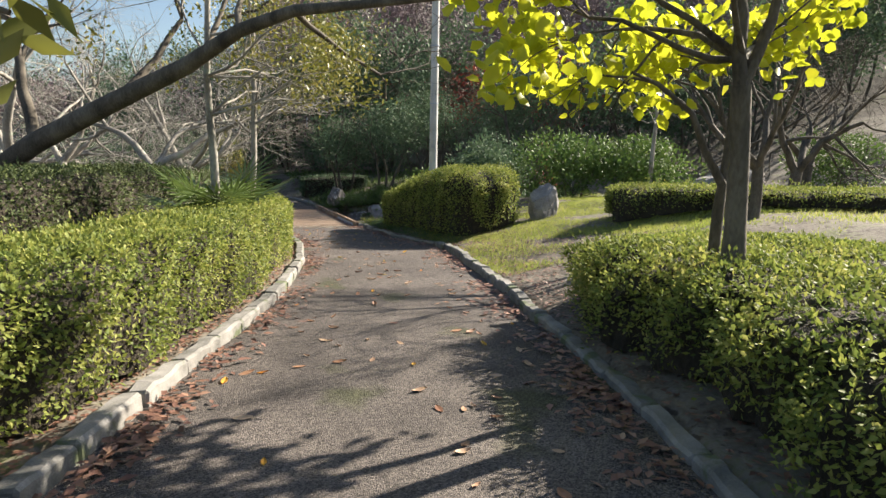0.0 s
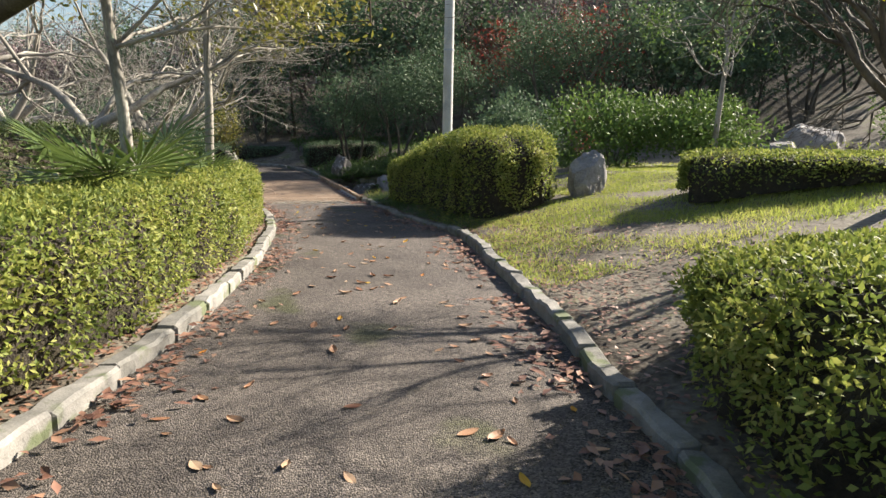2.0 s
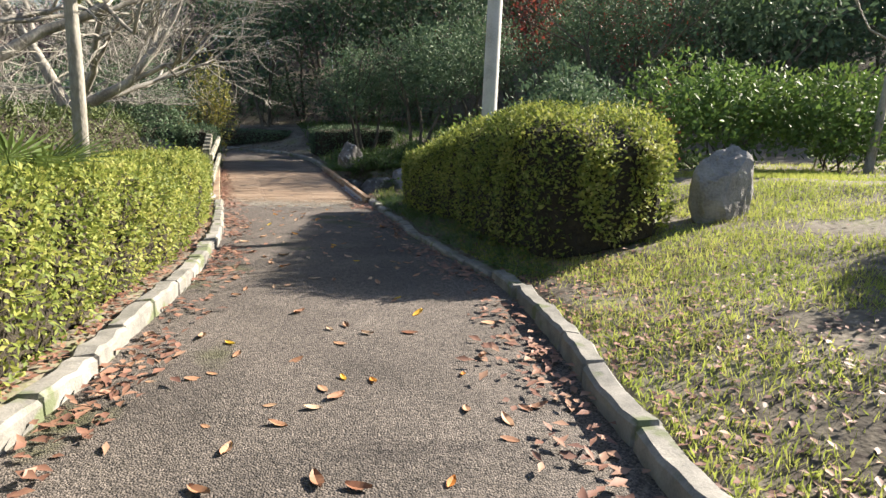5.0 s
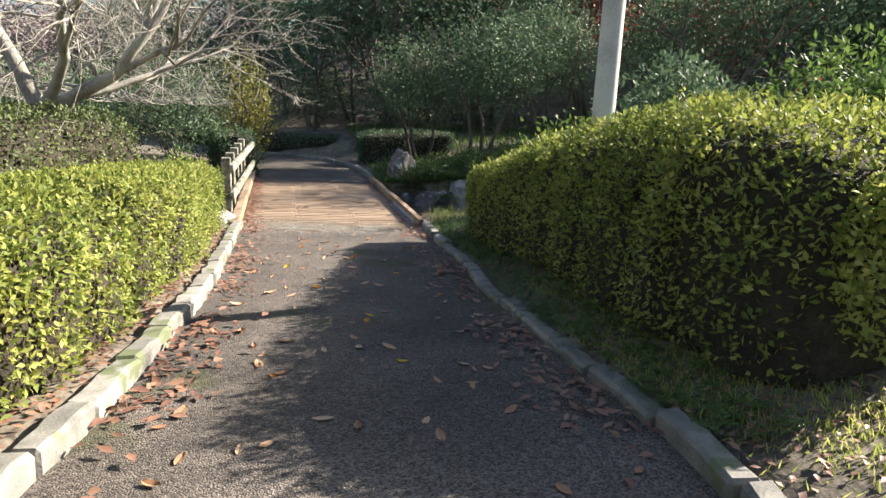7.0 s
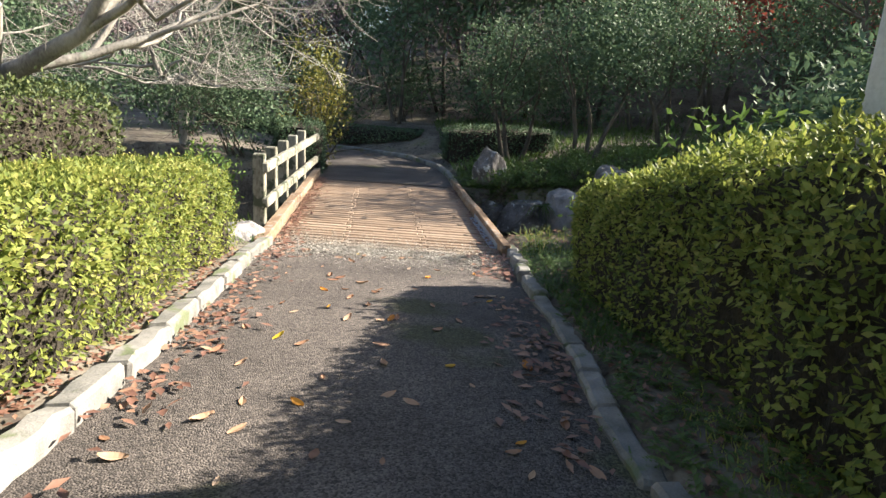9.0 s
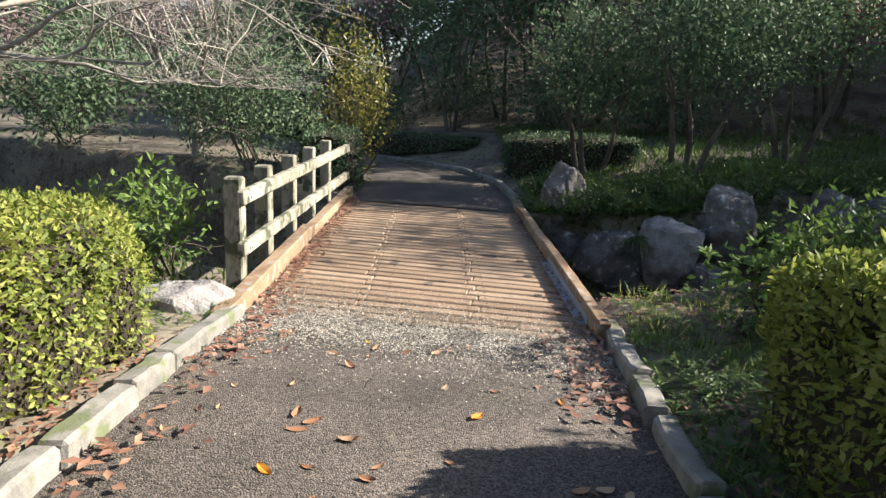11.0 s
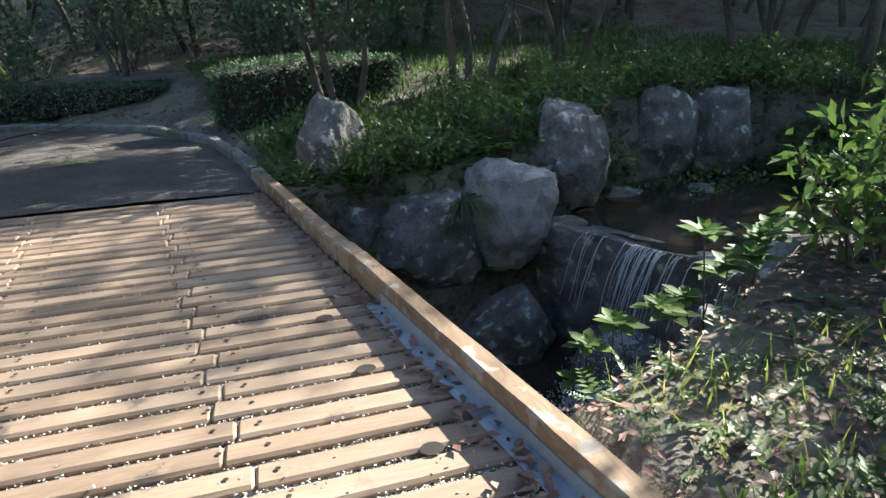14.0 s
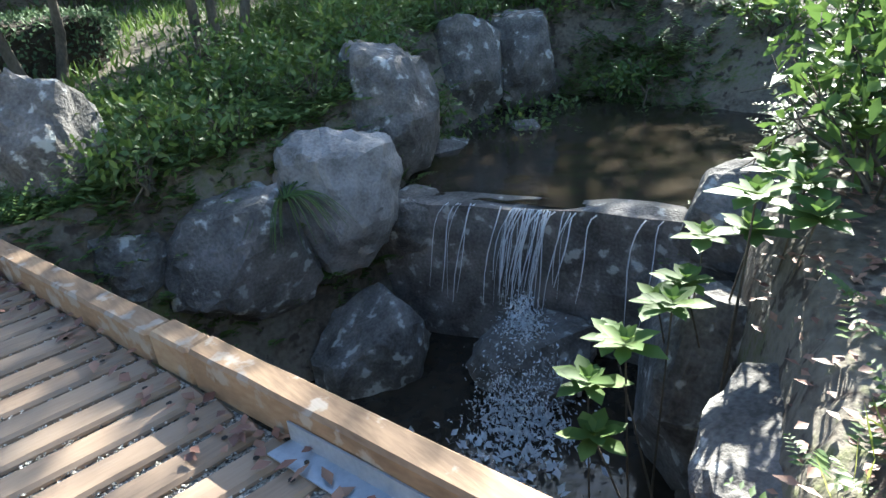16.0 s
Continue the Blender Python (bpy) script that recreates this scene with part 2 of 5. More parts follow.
def limb(p, d, length, r0, r1, rng, steps=5, wob=0.15, rise=0.0):
    pts, rad = [np.array(p, float)], [r0]
    d = np.array(d, float)
    for k in range(steps):
        d = d + rng.normal(size=3) * wob + (0, 0, rise)
        d /= np.linalg.norm(d)
        pts.append(pts[-1] + d * length / steps)
        rad.append(r0 + (r1 - r0) * (k + 1) / steps)
    return pts, rad, d


def grow(lines, tips, p, d, length, r, depth, rng, wob=0.18, rise=0.03, kids=3, fall=0.66, angle=0.75, steps=5):
    pts, rad, d2 = limb(p, d, length, r, r * 0.5, rng, steps, wob, rise)
    lines.append((pts, rad, 8 if r > 0.06 else 5 if r > 0.02 else 3))
    if depth == 0:
        tips.append((pts[-1], d2))
        tips.append((pts[len(pts) // 2], d2))
        return
    for k in range(kids):
        at = len(pts) - 1 if k == 0 else int(rng.integers(len(pts) // 2, len(pts)))
        nd = np.array(d2) + rng.normal(size=3) * angle
        nd /= np.linalg.norm(nd)
        grow(lines, tips, pts[at], nd, length * fall * rng.uniform(0.8, 1.2), max(rad[at] * 0.72, 0.004), depth - 1, rng, wob, rise, kids, fall, angle, max(3, steps - 1))


def smooth01(a):
    a = np.clip(a, 0, 1)
    return a * a * (3 - 2 * a)


def box_arrays(sx, sy, sz, bevel, rough=0.0, seed=0):
    """A block with bevelled edges, its foot at z = 0."""
    bm = bmesh.new()
    bmesh.ops.create_cube(bm, size=1.0)
    for v in bm.verts:
        v.co = Vector((v.co.x * sx, v.co.y * sy, (v.co.z + 0.5) * sz))
    bmesh.ops.bevel(bm, geom=list(bm.edges), offset=bevel, segments=1, affect="EDGES")
    if rough:
        for v in bm.verts:
            v.co += noise.noise_vector(v.co * 7 + Vector((seed * 3.1, 0, 0))) * rough
    return bm


def block(name, sx, sy, sz, bevel, mat, rough=0.0, seed=0, parent=None):
    bm = box_arrays(sx, sy, sz, bevel, rough, seed)
    me = bpy.data.meshes.new(name)
    bm.to_mesh(me)
    bm.free()
    me.materials.append(mat)
    ob = new(name, me)
    if parent:
        ob.parent = parent
    return ob


def boulder(name, at, size, turn, mat, seed, label, cat="rock", cuts=3, jag=0.28, parent=None):
    bm = bmesh.new()
    bmesh.ops.create_icosphere(bm, subdivisions=cuts, radius=1.0)
    off = Vector((seed * 5.3, seed * 2.1, seed))
    rr = random.Random(seed)
    planes = [(Vector((rr.gauss(0, 1), rr.gauss(0, 1), rr.gauss(0, 0.8))).normalized(), rr.uniform(0.68, 0.92)) for _ in range(12)] + [(Vector((rr.gauss(0, 0.25), rr.gauss(0, 0.25), 1)).normalized(), rr.uniform(0.6, 0.72))]
    for v in bm.verts:
        c = v.co.copy() * (1 + jag * 0.5 * noise.noise(v.co * 1.3 + off))
        for nn, dd in planes:
            over = c.dot(nn) - dd
            if over > 0:
                c -= nn * over * 0.92
        c *= 1 + 0.07 * noise.noise(c * 3.5 + off) + 0.05 * noise.noise(c * 8 + off) + 0.03 * noise.noise(c * 17 + off)
        v.co = Vector((c.x * size[0], c.y * size[1], c.z * size[2])) * 1.05
    me = bpy.data.meshes.new(name)
    bm.to_mesh(me)
    bm.free()
    me.materials.append(mat)
    ob = new(name, me)
    ob.matrix_world = pose(*at, 0, 0, turn)
    return tagged(ob, label, cat, "boulders by the stream" if cat == "rock" else "")


# ---------------------------------------------------------------- plan
R_Y, R_Z = [-30, -10, 0, 5.5, 10.45, 12.5, 15, 18, 19.4, 60], [2.4, 1.6, 1.12, 0.93, 0.72, 0.58, 0.38, 0.15, -0.02, -0.02]
KL_Y = [-12, -6, 0, 3.15, 4.4, 6.1, 7.7, 9.87, 12, 13.8, 14.85, 16.1, 17.5, 18.6, 19.5]
KL_X = [-2.2, -1.2, -0.4, 0.23, 0.52, 0.95, 1.27, 1.5, 1.52, 1.38, 1.25, 1.05, 0.79, 0.6, 0.43]
KR_Y = [-12, -6, 0, 2.3, 3.6, 4.85, 5.8, 6.6, 8, 9.7, 11, 11.7, 12.65, 14.5, 16, 17.9, 19.4]
KR_X = [2.0, 2.6, 3.0, 3.2, 3.4, 3.55, 3.6, 3.72, 3.83, 3.96, 4.05, 4.05, 3.9, 3.65, 3.58, 3.38, 3.32]
FAR = [(0.98, 24.7), (0.8, 26), (0.45, 27.5), (-0.3, 28.9), (-1.8, 29.9), (-4, 30.6), (-9, 31.6), (-20, 33)]


def road_z(y):
    return np.interp(y, R_Y, R_Z)


def left_x(y):
    return np.interp(y, KL_Y, KL_X)


def right_x(y):
    return np.interp(y, KR_Y, KR_X)


def wobble(x, y):
    return (np.sin(x * 0.9 + 1.3) * np.cos(y * 0.8) + 0.5 * np.sin(2.1 * x + 1.7 * y) + 0.35 * np.sin(4.3 * x - 3.9 * y)) * 0.5


def land(x, y):
    """The ground's height."""
    x, y = np.asarray(x, float), np.asarray(y, float)
    z0 = road_z(y)
    kl = np.where(y > 19.5, np.interp(y, [19.5, 25, 29, 31], [0.43, -0.45, -1.5, -3]), left_x(y))
    kr = np.where(y > 19.4, np.interp(y, [19.4, 25, 28.7, 31, 34], [3.32, 2.35, 1.8, 0.6, -6]), right_x(y))
    z = z0 - 0.06
    right = x - kr
    left = kl - x
    bank = np.where(y < 18, 0.2, np.interp(y, [18, 20, 26, 30], [0.2, 0.05, 0.12, 0.16]))
    z = np.where(right > 0.12, z0 + 0.07 + bank * np.clip(right - 0.25, 0, 4) + 0.03 * np.clip(right - 4.25, 0, 30), z)
    z = np.where(left > 0.12, z0 + 0.07 + 0.12 * np.clip(left - 0.3, 0, 3), z)
    z = z + np.where((right > 0.3) | (left > 0.3), 0.04 * wobble(x, y), 0)
    # stream: a lower channel under the bridge, an upper pond behind the weir
    near = np.interp(x, [-14, -3, 0, 3.2, 4.3, 5.2, 7, 12], [19, 20, 20.4, 20.6, 21.0, 21.5, 21.9, 22.9])
    far = np.interp(x, [-14, -3, 0, 3.2, 4.3, 5.2, 6.5, 8.5, 12], [27, 25, 24.3, 24.2, 24.1, 24.2, 25.2, 25.6, 24.6])
    inside = smooth01((y - near) / 0.55 + 0.5) * smooth01((far - y) / 0.55 + 0.5)
    bed = np.where(x < 5.2 + 0.38 * (24.1 - y), -1.9, -0.75)
    z = z + (bed - z) * inside * smooth01((10 - x) / 2)
    # hillside beyond
    rise = 0.42 * np.clip(y - 36 + 0.12 * x, 0, 60) * (0.12 + 0.88 * smooth01((x + 14) / 16)) + 0.3 * np.clip(x - 24, 0, 40) + 0.03 * np.clip(-x - 14, 0, 60)
    return z + np.minimum(rise, 22 + wobble(x * 0.2, y * 0.2) * 2)


# ---------------------------------------------------------------- ground, road, water
def ground_sheet():
    xs = np.concatenate([np.linspace(-400, -20, 20)[:-1], np.linspace(-20, -4, 40)[:-1], np.arange(-4, 10, 0.14), np.linspace(10, 26, 50)[1:], np.linspace(26, 400, 24)[1:]])
    ys = np.concatenate([np.linspace(-200, -8, 14)[:-1], np.arange(-8, 30, 0.14), np.linspace(30, 60, 50)[1:], np.linspace(60, 500, 24)[1:]])
    X, Y = np.meshgrid(xs, ys)
    V = np.stack([X, Y, land(X, Y)], -1).reshape(-1, 3)
    w = len(xs)
    a = (np.arange(len(ys) - 1)[:, None] * w + np.arange(w - 1)[None]).reshape(-1, 1)
    ob = put("ground", V, np.concatenate([a, a + 1, a + w + 1, a + w], 1), M_SOIL, smooth=True)
    tagged(ob, "park ground of bare soil, thin grass and leaf litter", "ground", kind="structure")
    return ob


ground_sheet()


def ribbon(name, lefts, rights, mat, label, lift=0.0, across=8):
    V, Fc = [], []
    for (a, b) in zip(lefts, rights):
        for k in range(across + 1):
            s = k / across
            x, y = a[0] + (b[0] - a[0]) * s, a[1] + (b[1] - a[1]) * s
            V.append((x, y, float(road_z(y)) + lift + 0.015 * (1 - (2 * s - 1) ** 2) + 0.006 * float(wobble(x * 2, y * 2))))
    n = across + 1
    for i in range(len(lefts) - 1):
        for k in range(across):
            Fc.append((i * n + k, i * n + k + 1, (i + 1) * n + k + 1, (i + 1) * n + k))
    return tagged(put(name, V, Fc, mat, smooth=True), label, "path", kind="structure")


ys = np.arange(-12, 19.46, 0.25)
ribbon("road", [(left_x(y) - 0.05, y) for y in ys], [(right_x(y) + 0.05, y) for y in ys], M_ROAD, "worn brown-grey asphalt footpath with exposed grit")
cl, cr = [], []
for i, p in enumerate(FAR):
    a, b = FAR[max(0, i - 1)], FAR[min(len(FAR) - 1, i + 1)]
    d = Vector((b[0] - a[0], b[1] - a[1])).normalized()
    cl.append((p[0] - d.y * 1.4, p[1] + d.x * 1.4) if i else (-0.45, 24.72))
    cr.append((p[0] + d.y * 1.4, p[1] - d.x * 1.4) if i else (2.4, 24.72))
ribbon("road_beyond", cl, cr, M_ROAD, "shaded asphalt footpath curving away beyond the bridge", 0.012)


def water(name, x0, x1, y0, y1, z, label, skew=0.0):
    nx, ny = int((x1 - x0) / 0.12), int((y1 - y0) / 0.12)
    X, Y = np.meshgrid(np.linspace(x0, x1, nx), np.linspace(y0, y1, ny))
    X = X + skew * (24.1 - Y)
    Z = z + 0.008 * np.sin(X * 9 + 2 * np.sin(Y * 5)) * np.sin(Y * 11 + X * 3)
    a = (np.arange(ny - 1)[:, None] * nx + np.arange(nx - 1)[None]).reshape(-1, 1)
    return tagged(put(name, np.stack([X, Y, Z], -1).reshape(-1, 3), np.concatenate([a, a + 1, a + nx + 1, a + nx], 1), M_WATER, smooth=True), label, "water", kind="structure")


water("water_pool", -14, 5.9, 19, 27.5, -1.6, "dark still pool of the stream under the bridge")
water("water_pond", 5.15, 12, 21, 26, -0.45, "shallow brown water held above the weir", 0.38)


# ---------------------------------------------------------------- hedges
def hedge(line, density, leaf, mat, label, seed, name="hedge", group="", sprigs=True, bare=0.0):
    """line: (x, y, half width, top z) along the hedge. A dark twiggy body, coloured with the hedge's inner shade, under
    a shell of small leaves.
    """
    rng = np.random.default_rng(seed)
    ln = np.array(line, float)
    seg = np.concatenate([[0], np.cumsum(np.hypot(*np.diff(ln[:, :2], axis=0).T))])
    total = seg[-1]

    def place(u, s, k):
        c = np.stack([np.interp(u, seg, ln[:, j]) for j in range(4)], -1)
        c2 = np.stack([np.interp(np.clip(u + 0.1, 0, total), seg, ln[:, j]) - np.interp(np.clip(u - 0.1, 0, total), seg, ln[:, j]) for j in range(2)], -1)
        t = unit(np.concatenate([c2, np.zeros((len(u), 1))], 1))
        side = np.stack([t[:, 1], -t[:, 0]], -1)
        e = np.clip(np.minimum(u, total - u) / 0.3, 0, 1)
        e = 0.75 + 0.25 * (1 - (1 - e) ** 2)
        an = s * math.pi
        cx = np.sign(np.cos(an)) * np.abs(np.cos(an)) ** 0.4 * (0.9 + 0.1 * np.sin(an))
        cz = np.abs(np.sin(an)) ** 0.45
        lump = 1 + 0.06 * np.sin(u * 2.3 + s * 7 + seed) + 0.045 * np.sin(u * 7.7 - s * 13) + 0.035 * np.sin(u * 19 + s * 31) * np.sin(u * 5 + 40 * s)
        x = c[:, 0] + side[:, 0] * cx * c[:, 2] * e * k * lump
        y = c[:, 1] + side[:, 1] * cx * c[:, 2] * e * k * lump
        g = land(x, y)
        z = g + 0.04 + (c[:, 3] - g) * cz * k * (0.96 + 0.04 * lump) * (0.9 + 0.1 * e)
        nz = np.sin(an) ** 1.5
        nr = np.sign(np.cos(an)) * np.abs(np.cos(an)) ** 0.8
        n = unit(np.stack([side[:, 0] * nr, side[:, 1] * nr, nz + 0.05], -1))
        return np.stack([x, y, z], -1), n

    w = float(np.mean(ln[:, 2])) * 2 + 2 * 0.9
    n = int(density * total * w)
    prof = np.geomspace(1e-5, 0.5, 200)
    prof = np.concatenate([prof, 1 - prof[::-1]])
    pp, _ = place(np.full(400, total / 2), prof, 1.0)
    cum = np.concatenate([[0], np.cumsum(np.linalg.norm(np.diff(pp, axis=0), axis=1))])
    s = np.interp(rng.uniform(0, cum[-1], n), cum, prof)
    u = rng.uniform(0, total, n)
    k = rng.uniform(0.9, 1.05, n)
    P, Nn = place(u, s, k)
    m = int(density * np.mean(ln[[0, -1], 2]) * 2 * 1.3)
    for end in (0.0, total):
        se = rng.uniform(0.01, 0.99, m)
        Pe, Ne = place(np.full(m, end), se, np.sqrt(rng.uniform(0, 1, m)))
        i = 0 if end == 0 else -1
        t = ln[0, :2] - ln[1, :2] if end == 0 else ln[-1, :2] - ln[-2, :2]
        t = np.append(t / np.linalg.norm(t), 0.2)
        P, Nn = np.concatenate([P, Pe + t * rng.uniform(0.0, 0.12, (m, 1))]), np.concatenate([Nn, np.tile(t, (m, 1))])
    if bare:
        g = land(P[:, 0], P[:, 1])
        high = (P[:, 2] - g) / float(np.mean(ln[:, 3] - land(ln[:, 0], ln[:, 1]))) + 0.12 * np.sin(P[:, 1] * 4.1 + P[:, 0] * 3) * np.sin(P[:, 1] * 9.3)
        keep = (rng.uniform(0, 1, len(P)) > bare * (1 - smooth01((high - 0.35) / 0.4))) | (Nn[:, 2] > 0.6)
        P, Nn = P[keep], Nn[keep]
    base = new(name)
    base.location = (ln[0, 0], ln[0, 1], float(land(ln[0, 0], ln[0, 1])))
    tagged(base, label, "hedge", group)
    inv = Matrix.Translation(-base.location)
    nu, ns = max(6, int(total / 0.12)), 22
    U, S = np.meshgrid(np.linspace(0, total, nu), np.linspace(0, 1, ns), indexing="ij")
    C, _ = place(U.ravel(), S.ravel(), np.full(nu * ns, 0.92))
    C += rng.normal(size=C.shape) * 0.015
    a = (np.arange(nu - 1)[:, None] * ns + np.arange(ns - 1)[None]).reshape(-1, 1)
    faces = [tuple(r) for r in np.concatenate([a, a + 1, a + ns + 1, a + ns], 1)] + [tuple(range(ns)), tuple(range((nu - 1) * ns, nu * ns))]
    # solid body for the twigs, the shade between them painted in
    put("twigs", C - np.array(base.location), faces, M_TWIG_SHADE, parent=base)
    leaf_cloud("foliage", P - np.array(base.location), Nn, leaf, leaf * 0.5, mat, parent=base, spread=0.75, rng=rng)
    if sprigs:
        k = int(total * 16)
        u = rng.uniform(0.1, total - 0.1, k)
        P, Nn = place(u, rng.uniform(0.15, 0.85, k), np.ones(k))
        tw = []
        for p, q in zip(P, Nn):
            tw.append(limb(p - np.array(base.location) - q * 0.05, q + (0, 0, 0.5), rng.uniform(0.06, 0.13), 0.003, 0.0015, rng, 2, 0.2)[:2] + (3,))
        tagged(tubes("sprigs", tw, M_BARKD, base), kind="stuff")
        Q = np.repeat(P + Nn * 0.05 + (0, 0, 0.03), 7, 0) + rng.normal(size=(k * 7, 3)) * 0.025
        leaf_cloud("sprig_leaves", Q - np.array(base.location), np.repeat(Nn, 7, 0) + (0, 0, 0.6), leaf, leaf * 0.45, mat, parent=base, rng=rng)
    return base


hy = np.array([-5, -2, 0, 2, 3.5, 4.5, 5.5, 7, 8.5, 10, 11.5, 13, 14.5, 16, 17, 17.9])
hedge([(left_x(y) - (0.32 if y < 4 else 0.17) - 0.72, y, 0.72, road_z(y) + 0.9) for y in hy], 2300, 0.042, M_HEDGE,
      "long clipped azalea hedge with sunlit yellow-green leaves beside the kerb", 11, bare=0.5)
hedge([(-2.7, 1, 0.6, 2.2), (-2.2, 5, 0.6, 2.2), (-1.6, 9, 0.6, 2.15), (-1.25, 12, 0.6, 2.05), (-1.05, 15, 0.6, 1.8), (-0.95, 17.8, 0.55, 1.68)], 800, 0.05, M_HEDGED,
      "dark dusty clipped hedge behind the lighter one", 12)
hedge([(right_x(y) + 0.1 + w, y, w, z) for y, w, z in ((-4, 1.5, 2.1), (-1, 1.5, 2.0), (1.5, 1.5, 1.95), (3.5, 1.45, 1.88), (4.8, 1.4, 1.8), (5.6, 1.3, 1.7), (6.05, 1.05, 1.6))],
      2000, 0.042, M_HEDGE, "broad low clipped hedge round the yellow-leaved tree", 13, bare=0.88)
hedge([(6.95, 10.25, 0.72, 1.9), (8.3, 9.3, 0.85, 1.95), (10, 8.0, 0.9, 1.98), (13, 6.6, 0.9, 2.1)], 900, 0.045, M_HEDGE,
      "low flat-topped clipped hedge across the lawn", 14, bare=0.7)
hedge([(5.18, 11.95, 0.6, 1.85), (5.15, 12.3, 0.8, 2.0), (5.15, 12.8, 0.92, 2.08), (5.0, 14, 0.76, 1.98), (4.62, 15.6, 0.55, 1.65), (4.32, 16.8, 0.42, 1.33), (4.08, 17.7, 0.33, 1.12)], 2300, 0.05, M_HEDGE,
      "rounded clipped hedge with bright green top and shaded side", 15, bare=0.6)
hedge([(-1.05, 25.3, 0.55, 1.0), (-1.3, 26.2, 0.6, 1.05), (-1.7, 27.3, 0.6, 1.05)], 500, 0.06, M_GLEAF, "small clipped hedge at the end of the bridge rail", 16, sprigs=False)
hedge([(1.9, 28.9, 0.6, 0.95), (3.2, 29.2, 0.8, 1.05), (4.6, 29.0, 0.7, 1.0)], 350, 0.07, M_GLEAF, "dark clipped hedge in the shade past the bridge", 17, sprigs=False)
hedge([(-7, 33.8, 0.6, 0.7), (-3, 32.9, 0.6, 0.62), (-0.5, 32.4, 0.6, 0.6), (0.7, 32.3, 0.5, 0.55)], 300, 0.07, M_GLEAF, "low dark hedge on the outer side of the bend", 18, sprigs=False)


# ---------------------------------------------------------------- trees
def above_head(lines, keep):
    """Bends low limbs up, clear of the path and the ground."""
    out = lines[:keep]
    for pts, rad, sides in lines[keep:]:
        p = np.array(pts)
        near = smooth01((p[:, 0] - left_x(p[:, 1]) + 1.8) / 1.6)
        far = smooth01((p[:, 1] - 15.5) / 2.5)
        low = road_z(p[:, 1]) + 1.0 + (1 - far) * near * (2.2 - road_z(p[:, 1])) + far * 0.75
        p[:, 2] = np.where(p[:, 2] < low, low + 0.3 * (low - p[:, 2]), p[:, 2])
        out.append((p, rad, sides))
    return out


def tree(name, at, lines, label, bark, leaves=None, cat="tree", group=""):
    base = new(name)
    base.location = at
    tagged(base, label, cat, group)
    o = np.array(at)
    tubes("trunk_and_limbs", [(np.asarray(p) - o, r, s) for p, r, s in lines], bark, base)
    if leaves:
        P, Nn, L, W, mat = leaves
        leaf_cloud("foliage", np.asarray(P) - o, Nn, L, W, mat, parent=base, shape=round_leaves if mat is M_YLEAF else leaf_arrays)
    return base


def bare_tree(at, stems, seed, depth=4, label="bare grey cherry tree with a fine spread of twigs", bark=M_BARK, kids=4, fall=0.68, rise=0.0):
    """stems: (direction, length, radius) of the main limbs above a short bole."""
    rng = np.random.default_rng(seed)
    z = float(land(at[0], at[1]))
    p0 = np.array((at[0], at[1], z - 0.15))
    lines, tips = [], []
    r = max(s[2] for s in stems)
    fork = np.array((at[0], at[1], at[2]))
    lines.append(([p0, p0 + (0, 0, 0.15), (p0 + fork) / 2 + rng.normal(size=3) * 0.03, fork + (0, 0, 0.05)], [r * 2.2, r * 1.6, r * 1.35, r * 1.3], 10))
    for d, ln, rr in stems:
        grow(lines, tips, fork, np.array(d) / np.linalg.norm(d), ln, rr, depth, rng, 0.16, rise, kids, fall, 0.6, 6)
    return tree("cherry_tree", (at[0], at[1], z), above_head(lines, 1) if at[0] < 5 else lines, label, bark, group="bare trees on the bank")


bare_tree((-1.3, 17.15, 1.75), [((0.9, 0.2, 0.75), 2.0, 0.09), ((0.6, -0.7, 0.75), 2.0, 0.07), ((-0.4, 0.2, 1), 1.9, 0.1), ((0.75, 0.75, 0.5), 1.7, 0.06)], 21)
bare_tree((-1.35, 13.7, 2.0), [((0.8, -0.1, 0.7), 2.0, 0.08), ((-0.6, 0.3, 1), 1.8, 0.08), ((0.6, 0.8, 0.6), 1.8, 0.06)], 22)
bare_tree((-3.6, 13.2, 2.2), [((0.5, -0.5, 1), 2.1, 0.09), ((-0.6, 0.1, 1), 1.9, 0.08), ((0.7, 0.6, 0.8), 1.8, 0.07)], 23)
bare_tree((-4.4, 18.2, 1.9), [((0.6, 0.1, 0.8), 2.2, 0.09), ((-0.6, 0.4, 1), 1.9, 0.08), ((0.8, 0.9, 0.4), 1.9, 0.07)], 24)
bare_tree((-6.5, 15.5, 2.4), [((0.5, -0.3, 1), 2.3, 0.1), ((-0.6, 0.4, 1), 2.2, 0.1), ((0.8, 0.7, 0.6), 2.0, 0.07)], 25)
bare_tree((-7.0, 22.5, 1.2), [((0.8, 0.1, 0.5), 2.6, 0.1), ((-0.6, 0.4, 1), 2.2, 0.1), ((0.9, -0.6, 0.6), 2.2, 0.08)], 26)
bare_tree((-8.5, 10.0, 2.4), [((0.3, 0.3, 1), 2.4, 0.1), ((-0.6, 0.4, 1), 2.2, 0.1), ((0.9, 0.4, 0.8), 2.2, 0.08)], 27)
bare_tree((12.0, 11.6, 2.1), [((-0.6, 0.1, 1), 1.6, 0.09), ((0.7, 0.3, 0.9), 1.6, 0.09), ((0.1, -0.6, 1), 1.6, 0.08)], 28, bark=M_BARKD, label="gnarled dark-barked plum tree without leaves")
bare_tree((14.0, 13.4, 2.2), [((-0.7, 0.1, 0.8), 1.7, 0.09), ((0.5, 0.3, 0.9), 1.6, 0.09)], 29, bark=M_BARKD, label="gnarled dark-barked plum tree without leaves")

